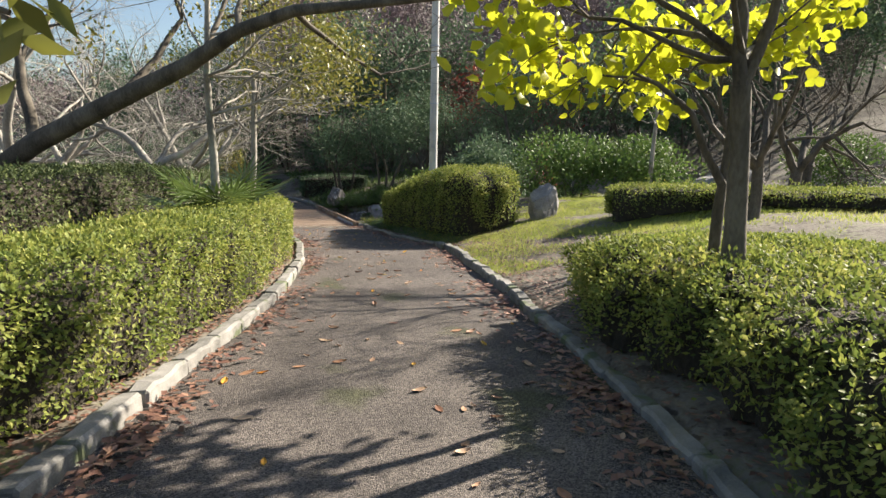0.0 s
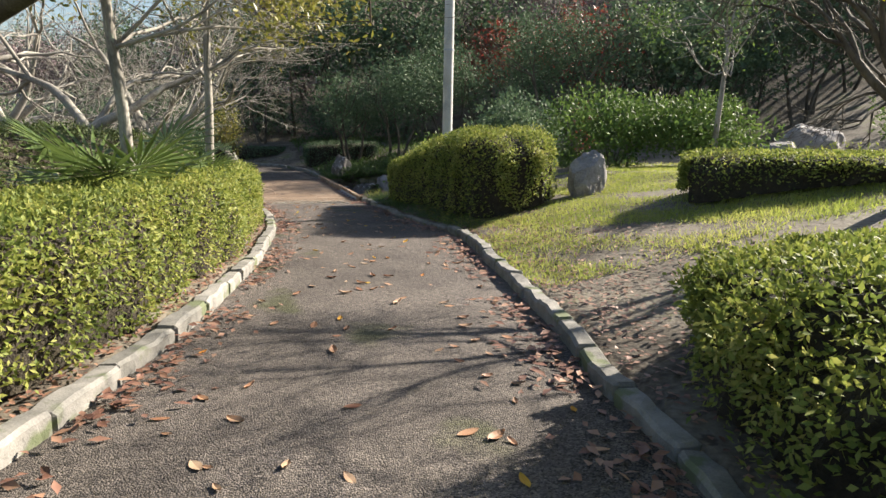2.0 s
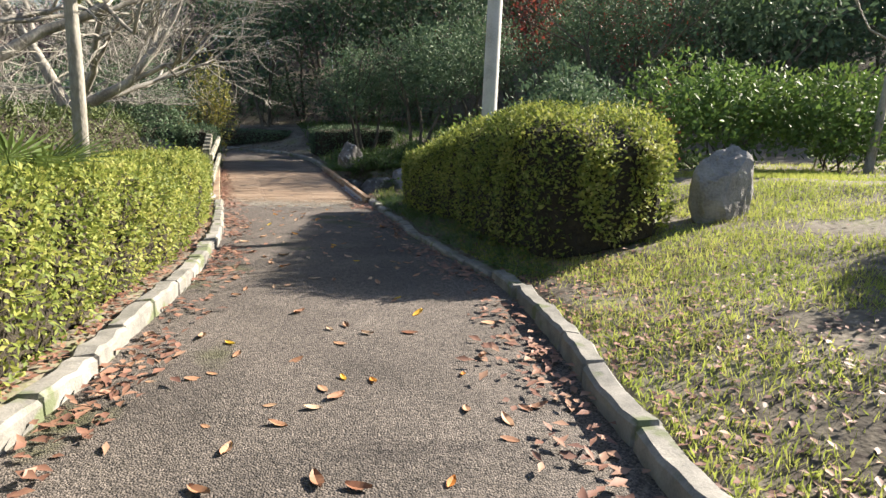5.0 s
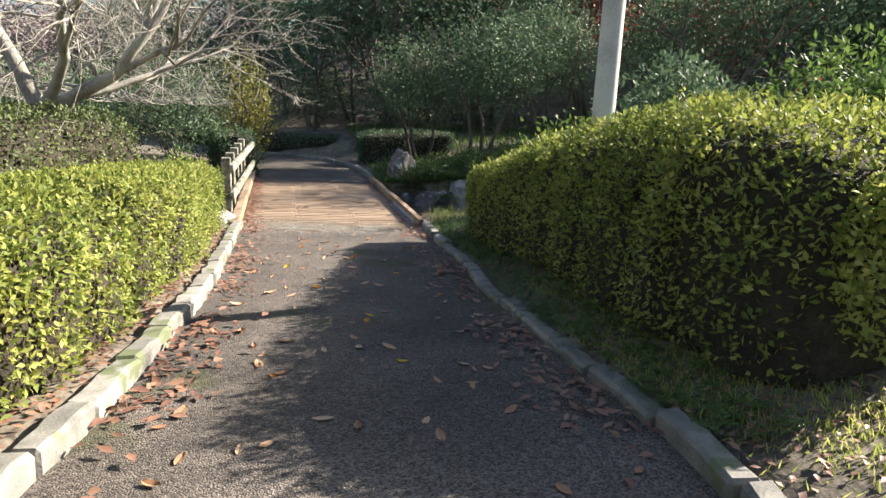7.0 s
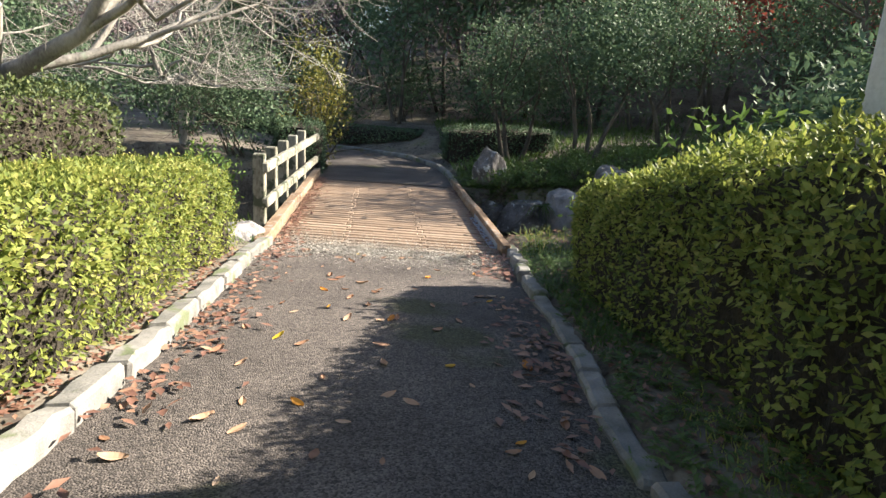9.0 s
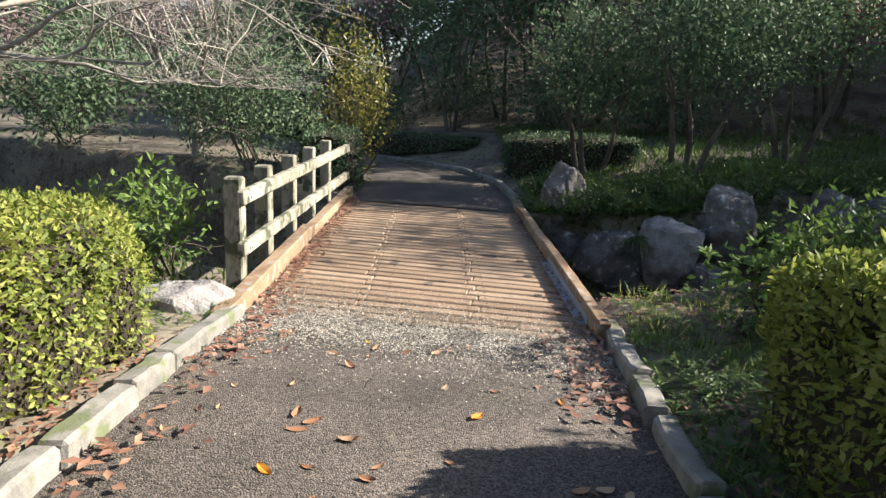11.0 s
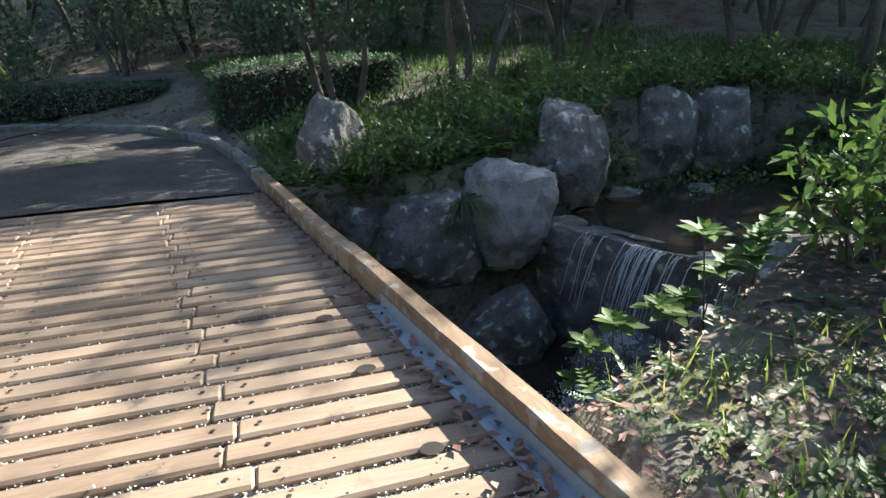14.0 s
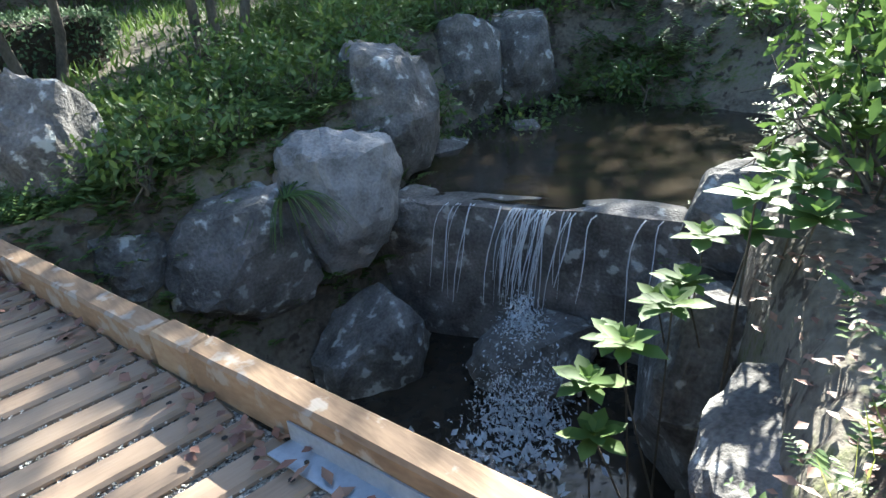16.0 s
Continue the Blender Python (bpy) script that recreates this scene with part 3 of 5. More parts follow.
bare_tree((-3.9, 25.9, 1.1), [((0.7, -0.7, 0.4), 2.0, 0.08), ((-0.7, -0.4, 0.6), 2.0, 0.08), ((0.2, -0.8, 0.8), 2.0, 0.07), ((0.8, 0.1, 0.8), 1.8, 0.06)], 33)
bare_tree((7.7, 7.7, 2.35), [((-0.9, -0.1, 0.5), 1.3, 0.06), ((-0.6, 0.5, 0.7), 1.3, 0.06), ((-0.6, -0.6, 0.8), 1.3, 0.05), ((0.3, 0.2, 1), 1.3, 0.06)], 30, bark=M_BARKD,
          label="gnarled dark-barked plum tree without leaves")


def leaning_tree():
    """The big leaning limb that reaches over the path."""
    rng = np.random.default_rng(31)
    lines, tips = [], []
    z = float(land(-3.1, 10.6))
    spine = np.array([(-3.1, 10.6, z - 0.1), (-2.75, 10.4, 2.1), (-2.1, 10.0, 2.5), (-1.1, 9.5, 2.98), (0.05, 9.0, 3.52), (0.75, 8.5, 3.92), (1.4, 8.0, 4.1), (2.2, 7.6, 4.15), (3.1, 7.4, 4.25)])
    lines.append((spine, [0.2, 0.16, 0.145, 0.13, 0.11, 0.085, 0.07, 0.05, 0.03], 10))
    for k, d, ln, r in ((2, (-0.2, 0.5, 1), 2.2, 0.09), (3, (0.5, 0.6, 0.9), 2.0, 0.07), (4, (0.8, 0.8, 0.35), 1.9, 0.055), (5, (0.2, 0.6, 0.9), 1.5, 0.05),
                        (6, (0.8, 0.7, 0.1), 1.5, 0.04), (7, (0.6, 0.4, 0.6), 1.3, 0.03), (8, (0.9, 0.1, 0.2), 1.0, 0.02), (1, (-0.7, 0.2, 1), 2.0, 0.1)):
        grow(lines, tips, spine[k], np.array(d) / np.linalg.norm(d), ln, r, 3, rng, 0.18, 0.0, 3, 0.68, 0.6, 5)
    # darker than the other cherries: its backlit shade is put into the bark colour
    return tree("cherry_tree", (-3.1, 10.6, z), above_head(lines, 1), "old cherry tree whose thick lichened limb leans over the path", M_BARKD, group="bare trees on the bank")


leaning_tree()


def slim_tree(at, top, seed, n, label, crown, mat, leaf=0.085):
    rng = np.random.default_rng(seed)
    z = float(land(at[0], at[1]))
    lines, tips = [], []
    H = top - z
    pts, rad, d = limb((at[0], at[1], z - 0.1), (0.02, 0.0, 1), H, 0.07, 0.035, rng, 7, 0.04, 0.05)
    lines.append((pts, rad, 8))
    P, Nn = [], []
    for k in range(11):
        i = int(rng.integers(4, 8))
        q = np.array(crown) + rng.normal(size=3) * (0.5, 0.5, 0.15)
        grow(lines, tips, pts[i], q / np.linalg.norm(q), rng.uniform(0.9, 1.5), 0.022, 2, rng, 0.18, -0.02, 3, 0.6, 0.6, 4)
    lines = above_head(lines, 1)
    tips = [t for t in tips if t[0][2] > 3.25] or tips[:1]
    tp = np.array([t[0] for t in tips])
    td = np.array([t[1] for t in tips])
    per = max(1, n // len(tp))
    P = np.repeat(tp, per, 0) + rng.normal(size=(len(tp) * per, 3)) * 0.16
    return tree("slim_tree", (at[0], at[1], z), lines, label, M_BARK, (P, np.repeat(td, per, 0) + (0, 0, 0.2), leaf, leaf * 0.42, mat))


slim_tree((0.3, 9.6), 4.6, 41, 3200, "slim tree with olive evergreen leaves over the path", (0.75, 0.35, 0.25), M_OLEAF)
slim_tree((0.58, 12.4), 4.7, 42, 3200, "slim tree with olive evergreen leaves over the path", (0.6, 0.2, 0.4), M_OLEAF)
slim_tree((10.5, 14.9), 4.2, 43, 1500, "slim straight tree rising out of the shrub", (0.2, 0.1, 0.7), M_BLEAF)


def yellow_tree():
    rng = np.random.default_rng(51)
    at = (4.12, 3.6)
    z = float(land(*at))
    lines, tips = [], []
    lines.append(([(at[0], at[1], z - 0.1), (4.12, 3.6, 1.75), (4.11, 3.6, 2.1), (4.06, 3.57, 2.6), (4.01, 3.55, 3.0)], [0.11, 0.088, 0.068, 0.062, 0.06], 12))
    f = np.array((4.01, 3.55, 3.0))
    for d, ln, r in (((-0.15, 0.05, 1), 1.05, 0.048), ((0.5, -0.1, 1), 1.05, 0.04), ((-0.75, 0.3, 0.55), 1.0, 0.028), ((-0.5, 0.8, 0.5), 1.05, 0.028), ((0.6, 0.6, 0.3), 0.8, 0.024),
                     ((-0.9, 0.5, 0.25), 1.0, 0.024), ((-0.6, -0.4, 0.8), 0.95, 0.024), ((0.4, 0.9, 0.1), 0.7, 0.02)):
        grow(lines, tips, f + (0, 0, 0.15 if d[2] < 0.9 else -0.02), np.array(d) / np.linalg.norm(d), ln, r, 2, rng, 0.14, 0.0, 3, 0.62, 0.55, 5)
    tp, td = np.array([t[0] for t in tips]), np.array([t[1] for t in tips])
    per = 18
    P = np.repeat(tp, per, 0) + rng.normal(size=(len(tp) * per, 3)) * 0.12
    P = P[P[:, 2] > 2.85]
    return tree("yellow_leaved_tree", (at[0], at[1], z), lines, "smooth-barked tree with large yellow-green backlit leaves", M_BARKD,
                (P, np.tile((0.0, 0.0, -0.4), (len(P), 1)) + rng.normal(size=(len(P), 3)) * 0.4, 0.11, 0.08, M_YLEAF))


yellow_tree()


def near_branch():
    """A tree off the path whose low leafy branch reaches towards it."""
    rng = np.random.default_rng(53)
    z = float(land(-1.9, 1.9))
    tip = np.array((0.84, 1.5, 2.83))
    lines = [([(-1.9, 1.9, z - 0.1), (-1.88, 1.88, 2.4), (-1.8, 1.85, 3.3), (-1.7, 1.8, 4.6)], [0.1, 0.08, 0.07, 0.04], 8),
             ([(-1.8, 1.85, 3.2), (-0.9, 1.7, 3.25), (0.1, 1.55, 3.05), tip], [0.04, 0.025, 0.015, 0.006], 6)]
    P = np.concatenate([tip + rng.normal(size=(9, 3)) * 0.035, tip + (-0.14, 0.02, 0.03) + rng.normal(size=(10, 3)) * 0.06])
    return tree("broadleaf_tree", (-1.9, 1.9, z), lines, "broad-leaved tree with a low branch of pointed leaves", M_BARKD,
                (P, rng.normal(size=(19, 3)) * (0.8, 0.8, 0.3) + (0.3, 0, -0.3), 0.13, 0.045, M_OLEAF))


near_branch()


def side_tree():
    rng = np.random.default_rng(52)
    z = float(land(4.23, 3.96))
    lines, tips = [], []
    lines.append(([(4.23, 3.96, z - 0.1), (4.23, 3.94, 2.19), (4.22, 3.91, 2.37), (4.06, 3.91, 2.6), (3.94, 3.91, 2.84), (3.67, 3.91, 3.02), (3.44, 3.85, 3.08)], [0.045, 0.04, 0.034, 0.024, 0.02, 0.016, 0.01], 8))
    grow(lines, tips, np.array((4.22, 3.91, 2.37)), np.array((0.3, 0.1, 0.95)), 1.0, 0.03, 3, rng, 0.15, 0, 3, 0.68, 0.6)
    grow(lines, tips, np.array((3.67, 3.91, 3.02)), np.array((-0.8, 0.2, 0.3)), 0.5, 0.012, 2, rng, 0.15, 0, 3, 0.68, 0.6)
    return tree("small_tree", (4.23, 3.96, z), lines, "small forked tree with a thin bowed stem", M_BARKD)


side_tree()


def lumps(centre, radii, n, rng, count=14):
    """Points and normals on a heap of overlapping lobes."""
    c = rng.normal(size=(count, 3))
    c = unit(c) * rng.uniform(0.3, 0.75, (count, 1)) * radii
    k = rng.integers(0, count, n)
    d = unit(rng.normal(size=(n, 3)))
    P = c[k] + d * np.array(radii) * rng.uniform(0.3, 0.48, (n, 1))
    return P + centre, unit(d + unit(P) * 0.8)


def shrub(name, at, radii, n, leaf, mat, label, seed, cat="shrub", group="", aspect=0.4):
    rng = np.random.default_rng(seed)
    z = float(land(at[0], at[1]))
    c = np.array((at[0], at[1], z + radii[2] * 0.9))
    P, Nn = lumps(c, radii, n, rng, 22)
    P[:, 2] = np.maximum(P[:, 2], land(P[:, 0], P[:, 1]) + 0.05)
    lines, tips = [], []
    for k in range(9):
        d = rng.normal(size=3) * (0.5, 0.5, 0.2) + (0, 0, 1)
        grow(lines, tips, np.array((at[0] + rng.normal() * 0.15, at[1] + rng.normal() * 0.15, z - 0.05)), d / np.linalg.norm(d), radii[2] * 0.9, 0.02, 2, rng, 0.15, 0, 3, 0.6, 0.6, 4)
    return tree(name, (at[0], at[1], z), lines, label, M_BARKD, (P, Nn, leaf, leaf * aspect, mat), cat, group)


shrub("rhododendron", (9.0, 16.4), (2.0, 1.5, 1.05), 7000, 0.12, M_BLEAF, "large broad-leaved evergreen shrub on the lawn", 61)
shrub("rhododendron", (10.9, 16.0), (1.7, 1.4, 0.95), 5000, 0.12, M_BLEAF, "large broad-leaved evergreen shrub on the lawn", 62)
shrub("red_shrub", (9.0, 18.2), (0.5, 0.4, 0.95), 260, 0.1, M_RLEAF, "thin shrub with red autumn leaf tips", 63)
shrub("rhododendron", (15.5, 14.0), (1.6, 1.3, 0.9), 3500, 0.12, M_BLEAF, "broad-leaved evergreen shrub at the lawn's edge", 64)
shrub("leggy_shrub", (5.2, 17.2), (0.9, 0.9, 0.75), 900, 0.12, M_BLEAF, "leggy green shrub behind the clipped hedge", 65)
shrub("leggy_shrub", (4.6, 19.4), (0.7, 0.6, 0.45), 700, 0.1, M_BLEAF, "leggy green shrub by the stream", 66)
shrub("evergreen_shrub", (-2.6, 25.6), (1.6, 1.3, 1.75), 5200, 0.1, M_GLEAF, "tall dark evergreen shrub by the bridge rail", 67)
shrub("evergreen_shrub", (-1.2, 26.9), (0.9, 0.8, 1.7), 2600, 0.1, M_OLEAF, "sunlit evergreen shrub over the bridge end", 68)
shrub("evergreen_shrub", (-4.8, 27.5), (1.8, 1.4, 1.5), 1500, 0.12, M_GLEAF, "thin dark evergreen shrub by the bridge rail", 69)
shrub("bank_shrub", (-0.6, 19.5), (0.55, 0.6, 0.5), 900, 0.085, M_BLEAF, "leafy bank plant behind the fence posts", 70)
shrub("bank_shrub", (-1.6, 20.4), (0.8, 0.7, 0.6), 1200, 0.085, M_BLEAF, "leafy bank plant behind the fence posts", 71)


def broadleaf(at, crown_z, radii, n, seed, mat, label, leaf=0.11, stems=3, name="evergreen_tree", bark=M_BARKD, group=""):
    rng = np.random.default_rng(seed)
    z = float(land(at[0], at[1]))
    c = np.array((at[0], at[1], z + crown_z))
    lines, tips = [], []
    for k in range(stems):
        a = k * 2.1 + seed
        foot = np.array((at[0] + 0.2 * math.cos(a), at[1] + 0.2 * math.sin(a), z - 0.1))
        d = np.array((0.25 * math.cos(a), 0.25 * math.sin(a), 1.0))
        grow(lines, tips, foot, d / np.linalg.norm(d), crown_z * 0.75, 0.035 + 0.012 * crown_z, 3, rng, 0.1, 0.02, 3, 0.62, 0.5, 5)
    P, Nn = lumps(c, radii, n, rng, 30)
    return tree(name, (at[0], at[1], z), lines, label, bark, (P, Nn, leaf, leaf * 0.45, mat), group=group)


broadleaf((5.3, 27.2), 2.6, (2.0, 1.7, 1.5), 6500, 81, M_GLEAF, "multi-stemmed evergreen tree with small dull leaves", group="evergreens past the bridge")
broadleaf((3.6, 28.0), 2.5, (1.5, 1.4, 1.3), 4500, 82, M_GLEAF, "multi-stemmed evergreen tree with small dull leaves", group="evergreens past the bridge")
broadleaf((7.6, 28.6), 2.9, (2.0, 1.8, 1.7), 6000, 83, M_GLEAF, "multi-stemmed evergreen tree with small dull leaves", group="evergreens past the bridge")
broadleaf((10.5, 27.5), 3.0, (2.2, 2.0, 1.8), 5000, 84, M_GLEAF, "multi-stemmed evergreen tree with small dull leaves", group="evergreens past the bridge")


broadleaf((10.8, 25.6), 4.4, (2.1, 1.9, 1.7), 4500, 85, M_GLEAF, "tall evergreen tree above the pond", group="evergreens past the bridge")
shrub("leggy_shrub", (5.35, 20.9), (0.65, 0.55, 0.5), 450, 0.11, M_BLEAF, "leggy green shrub by the stream", 72)
shrub("leggy_shrub", (5.2, 19.7), (0.7, 0.6, 0.6), 800, 0.1, M_BLEAF, "leggy green shrub by the stream", 73)
shrub("leggy_shrub", (6.6, 21.3), (0.9, 0.6, 0.6), 900, 0.1, M_BLEAF, "leggy green shrub by the stream", 74)
for k, (x, y) in enumerate(((-7, 26.3), (-10, 24), (-9, 28.8), (-13, 21), (-6.3, 30.2), (-3.2, 35.6), (-0.2, 35.4), (2.6, 34.6), (-13, 26.5), (5.4, 33.5), (-6.5, 35.5), (-10.5, 17))):
    shrub("evergreen_shrub", (x, y), (1.9, 1.5, 1.35), 1900, 0.16, M_GLEAF, "dense dark evergreen shrub under the trees", 300 + k, group="evergreen shrubs under the trees")
for k, (x, y, rx, rz) in enumerate(((7.3, 20.0, 1.2, 1.35), (8.4, 21.2, 1.3, 1.5), (7.0, 18.4, 1.1, 1.1))):
    shrub("evergreen_shrub", (x, y), (rx, 1.1, rz), 4500, 0.14, M_GLEAF, "tall evergreen shrub shading the stream bank", 330 + k)
br = np.random.default_rng(8)
for k, (x, y) in enumerate(((3.6, 24.9), (3.9, 25.3), (3.4, 25.8), (4.4, 25.2), (4.9, 25.6), (2.9, 26.3), (5.9, 25.3), (6.2, 26.2), (7.4, 26.0), (9.0, 25.6), (8.9, 25.9), (9.6, 25.2),
                            (4.9, 26.5), (9.8, 26.6), (8.4, 27.0), (6.9, 27.2), (9.4, 23.0), (8.3, 21.6), (3.4, 24.5), (3.9, 24.55), (4.9, 24.75), (5.9, 24.75), (6.5, 24.85), (7.3, 24.7), (8.0, 24.6), (8.7, 24.2), (7.6, 25.6), (5.6, 25.0))):
    shrub("bank_plant", (x, y), (br.uniform(0.4, 0.65), br.uniform(0.35, 0.55), br.uniform(0.2, 0.34)), 420, 0.085, M_FERN, "low green plant among the bank boulders", 200 + k, "plant",
          "low plants of the bank")


# ---------------------------------------------------------------- woods on the hillside
def wood_tree(kind, seed):
    mat, crown, r, n, leaf, bark, label = {
        "evergreen": (M_GLEAF, 4.2, (2.6, 2.6, 2.9), 2300, 0.24, M_BARKD, "dark evergreen tree on the wooded slope"),
        "bare": (M_MAUVE, 4.4, (2.6, 2.6, 2.4), 2300, 0.2, M_BARKD, "leafless purple-grey tree on the wooded slope"),
        "maple": (M_RLEAF, 3.6, (2.0, 2.0, 1.6), 1500, 0.18, M_BARKD, "red autumn maple on the wooded slope"),
    }[kind]
    ob = broadleaf((0, 60), crown, r, n, seed, mat, label, leaf, 2, kind + "_tree", bark, "trees of the wooded slope")
    return ob


woods = np.random.default_rng(5)
protos = {k: [wood_tree(k, 90 + i * 3 + j) for j in range(2)] for i, k in enumerate(("evergreen", "bare", "maple"))}
spots = []
for row in range(5):
    yy = 35.5 + row * 5.2
    for x in np.arange(-34 - row * 4, 40 + row * 4, 3.7):
        spots.append((x + woods.uniform(-1.5, 1.5), yy - 0.1 * x + woods.uniform(-1.8, 1.8)))
for x, y in ((13.5, 27.5), (14.5, 31), (18, 28.5), (17.5, 32), (22, 30), (22, 34), (26.5, 31), (31, 33), (36, 34), (40, 29), (43, 22), (45, 15), (46, 8), (46, 0),
             (-16, 30), (-24, 26), (-30, 17)):
    spots.append((x, y))
used = set()
maples = [(10.5, 34.5), (13.5, 36.5), (8, 38), (16.5, 35)]
spots += maples + [(-4.5, 37), (-1.5, 37.5), (1.2, 36.6), (4.0, 36.0), (6.6, 34.6)]
for n, (x, y) in enumerate(spots):
    kind = "maple" if ((x, y) in maples or (6 < x < 18 and n % 5 == 0)) else ("bare" if woods.uniform() < (0.68 if x > 0 else 0.5) and y > 36 else "evergreen")
    j = int(woods.integers(0, 2))
    s = woods.uniform(0.85, 1.3)
    if x < 1:
        s *= 0.8
    m = pose(x, y, float(land(x, y)) - 0.15, 0, 0, woods.uniform(0, 360))
    proto = protos[kind][j]
    if (kind, j) in used:
        ob = copy_thing(proto, m)
    else:
        ob = proto
        used.add((kind, j))
        ob.matrix_basis = m
    ob.scale = (s, s, s)


# ---------------------------------------------------------------- pole, rocks, signs
def lamp_pole():
    z = float(land(4.62, 14.75))
    base = new("utility_pole")
    base.location = (4.62, 14.75, z)
    tubes("shaft", [([(0, 0, -0.2), (0, 0, 0.0), (0, 0, 3.5), (0, 0, 7.5)], [0.1, 0.1, 0.09, 0.08], 20)], M_POLE, base)
    for h in (2.9, 4.2):
        tubes("band", [([(0, 0, h), (0, 0, h + 0.03)], [0.1, 0.1], 20)], M_STEEL, base)
    return tagged(base, "plain pale grey concrete pole rising out of the hedge", "pole")


lamp_pole()
boulder("standing_stone", (6.52, 12.45, float(land(6.52, 12.45)) + 0.22), (0.33, 0.25, 0.52), 20, M_ROCKP, 3, "weathered grey standing stone on the lawn", "stone", 4, 0.2)
ROCKS = [((3.05, 25.0, 0.25), (0.36, 0.33, 0.75), 10, M_ROCK, 4), ((4.68, 24.15, -0.27), (0.5, 0.42, 0.6), 30, M_ROCKP, 5), ((3.8, 24.2, -0.5), (0.56, 0.4, 0.55), -10, M_ROCK, 6),
         ((5.5, 24.6, 0.12), (0.62, 0.45, 0.62), 60, M_ROCK, 7), ((7.3, 25.45, 0.05), (0.45, 0.42, 0.65), 15, M_ROCK, 8), ((8.1, 25.35, 0.1), (0.6, 0.45, 0.7), 40, M_ROCK, 9),
         ((5.15, 23.95, -0.62), (0.3, 0.25, 0.28), 0, M_ROCK, 10), ((6.3, 24.75, -0.5), (0.35, 0.25, 0.16), 20, M_ROCK, 11), ((7.2, 24.5, -0.48), (0.2, 0.16, 0.14), 50, M_ROCK, 12),
         ((4.1, 20.6, -0.42), (0.62, 0.42, 0.36), 15, M_ROCK, 13), ((5.2, 22.75, -1.5), (0.42, 0.5, 0.45), 80, M_ROCK, 14), ((4.5, 23.75, -1.55), (0.5, 0.4, 0.6), 10, M_ROCK, 15),
         ((5.0, 21.45, -0.9), (0.5, 0.4, 0.7), 33, M_ROCK, 16), ((3.2, 24.6, -0.35), (0.4, 0.3, 0.4), 70, M_ROCK, 17), ((2.65, 25.15, -0.05), (0.22, 0.2, 0.22), 5, M_ROCK, 18),
         ((0.05, 18.95, 0.02), (0.42, 0.38, 0.3), 12, M_ROCKP, 19), ((-0.8, 18.7, 0.0), (0.5, 0.4, 0.3), 42, M_ROCKP, 20), ((5.7, 21.6, -0.25), (0.4, 0.35, 0.4), 20, M_ROCK, 21),
         ((15.2, 17.5, 1.6), (1.1, 0.8, 0.8), 20, M_ROCKP, 22), ((13.5, 16.5, 1.5), (0.6, 0.5, 0.4), 50, M_ROCKP, 23)]
for at, size, turn, mat, seed in ROCKS:
    boulder("boulder", at, size, turn, mat, seed, "lichen-spotted boulder set in the stream bank", cuts=4)


def weir():
    """The stone sill that holds the pond back."""
    bm = bmesh.new()
    bmesh.ops.create_cube(bm, size=1.0)
    bmesh.ops.subdivide_edges(bm, edges=list(bm.edges), cuts=9, use_grid_fill=True)
    for v in bm.verts:
        c = v.co
        y = 22.85 + c.y * 2.7
        x = 5.15 + 0.38 * (24.1 - y) + c.x * 0.3 + 0.05 * math.sin((y - 21.8) * 2.3)
        p = Vector((x, y, -1.2 + c.z * 1.52))
        p += noise.noise_vector(p * 3) * 0.05 + noise.noise_vector(p * 9) * 0.02
        v.co = p
    me = bpy.data.meshes.new("weir")
    bm.to_mesh(me)
    bm.free()
    me.materials.append(M_ROCK)
    return tagged(new("weir", me), "dark wet stone sill of the little waterfall", "weir")


weir()


def waterfall():
    rng = np.random.default_rng(77)
    base = new("waterfall")
    base.location = (5.45, 22.95, -0.43)
    tagged(base, "thin white waterfall splashing over the stone sill", "waterfall")
    o = np.array(base.location)
    lines = []
    for k in range(46):
        y = 22.95 + rng.normal() * (0.13 if k < 30 else 0.42)
        out = rng.uniform(0.1, 0.18)
        ln = rng.uniform(0.6, 1.0)
        pts = [np.array((5.0 + 0.38 * (24.1 - y) - 0.1 * s - out * s, y + 0.02 * math.sin(k + s * 6), -0.43 - 0.72 * ln * s * s - 0.02 * s)) - o for s in np.linspace(0, 1, 7)]
        w = rng.uniform(0.0015, 0.006)
        lines.append((pts, [w * 1.2, w, w, w * 0.8, w, w * 0.7, w * 0.4], 5))
    tubes("falling_water", lines, M_FOAM, base)
    n = 4200
    s = rng.uniform(0, 1, n) ** 0.8
    P = np.stack([5.2 - 0.65 * s, 22.85 - 0.5 * s, -1.02 - 0.58 * s], -1) + rng.normal(size=(n, 3)) * np.stack([0.05 + 0.12 * s, 0.05 + 0.13 * s, 0.05 + 0.02 * s], -1)
    leaf_cloud("spray", P - o, np.tile((-0.4, -0.3, -0.6), (n, 1)), 0.034, 0.012, M_FOAM, base, 0.5, rng)
    n = 260
    P = np.stack([rng.normal(4.55, 0.24, n), rng.normal(22.35, 0.22, n), np.full(n, -1.585)], -1)
    foam = leaf_cloud("foam", P - o, np.tile((0, 0, 1.0), (n, 1)), 0.07, 0.04, M_FOAM, base, 0.6, rng)
    tagged(foam, kind="stuff")


waterfall()


def sign(x, y):
    z = float(land(x, y))
    base = new("notice_board")
    base.location = (x, y, z)
    tubes("post", [([(0, 0, -0.2), (0, 0, 1.9)], [0.03, 0.03], 8)], M_STEEL, base)
    b = block("panel", 0.36, 0.03, 0.5, 0.005, M_WHITE, parent=base)
    b.location = (0, -0.05, 1.4)
    return tagged(base, "small white notice board on a thin post", "sign", "notice boards under the trees")


sign(-0.9, 42.0)
sign(0.75, 42.3)
sign(2.4, 42.0)


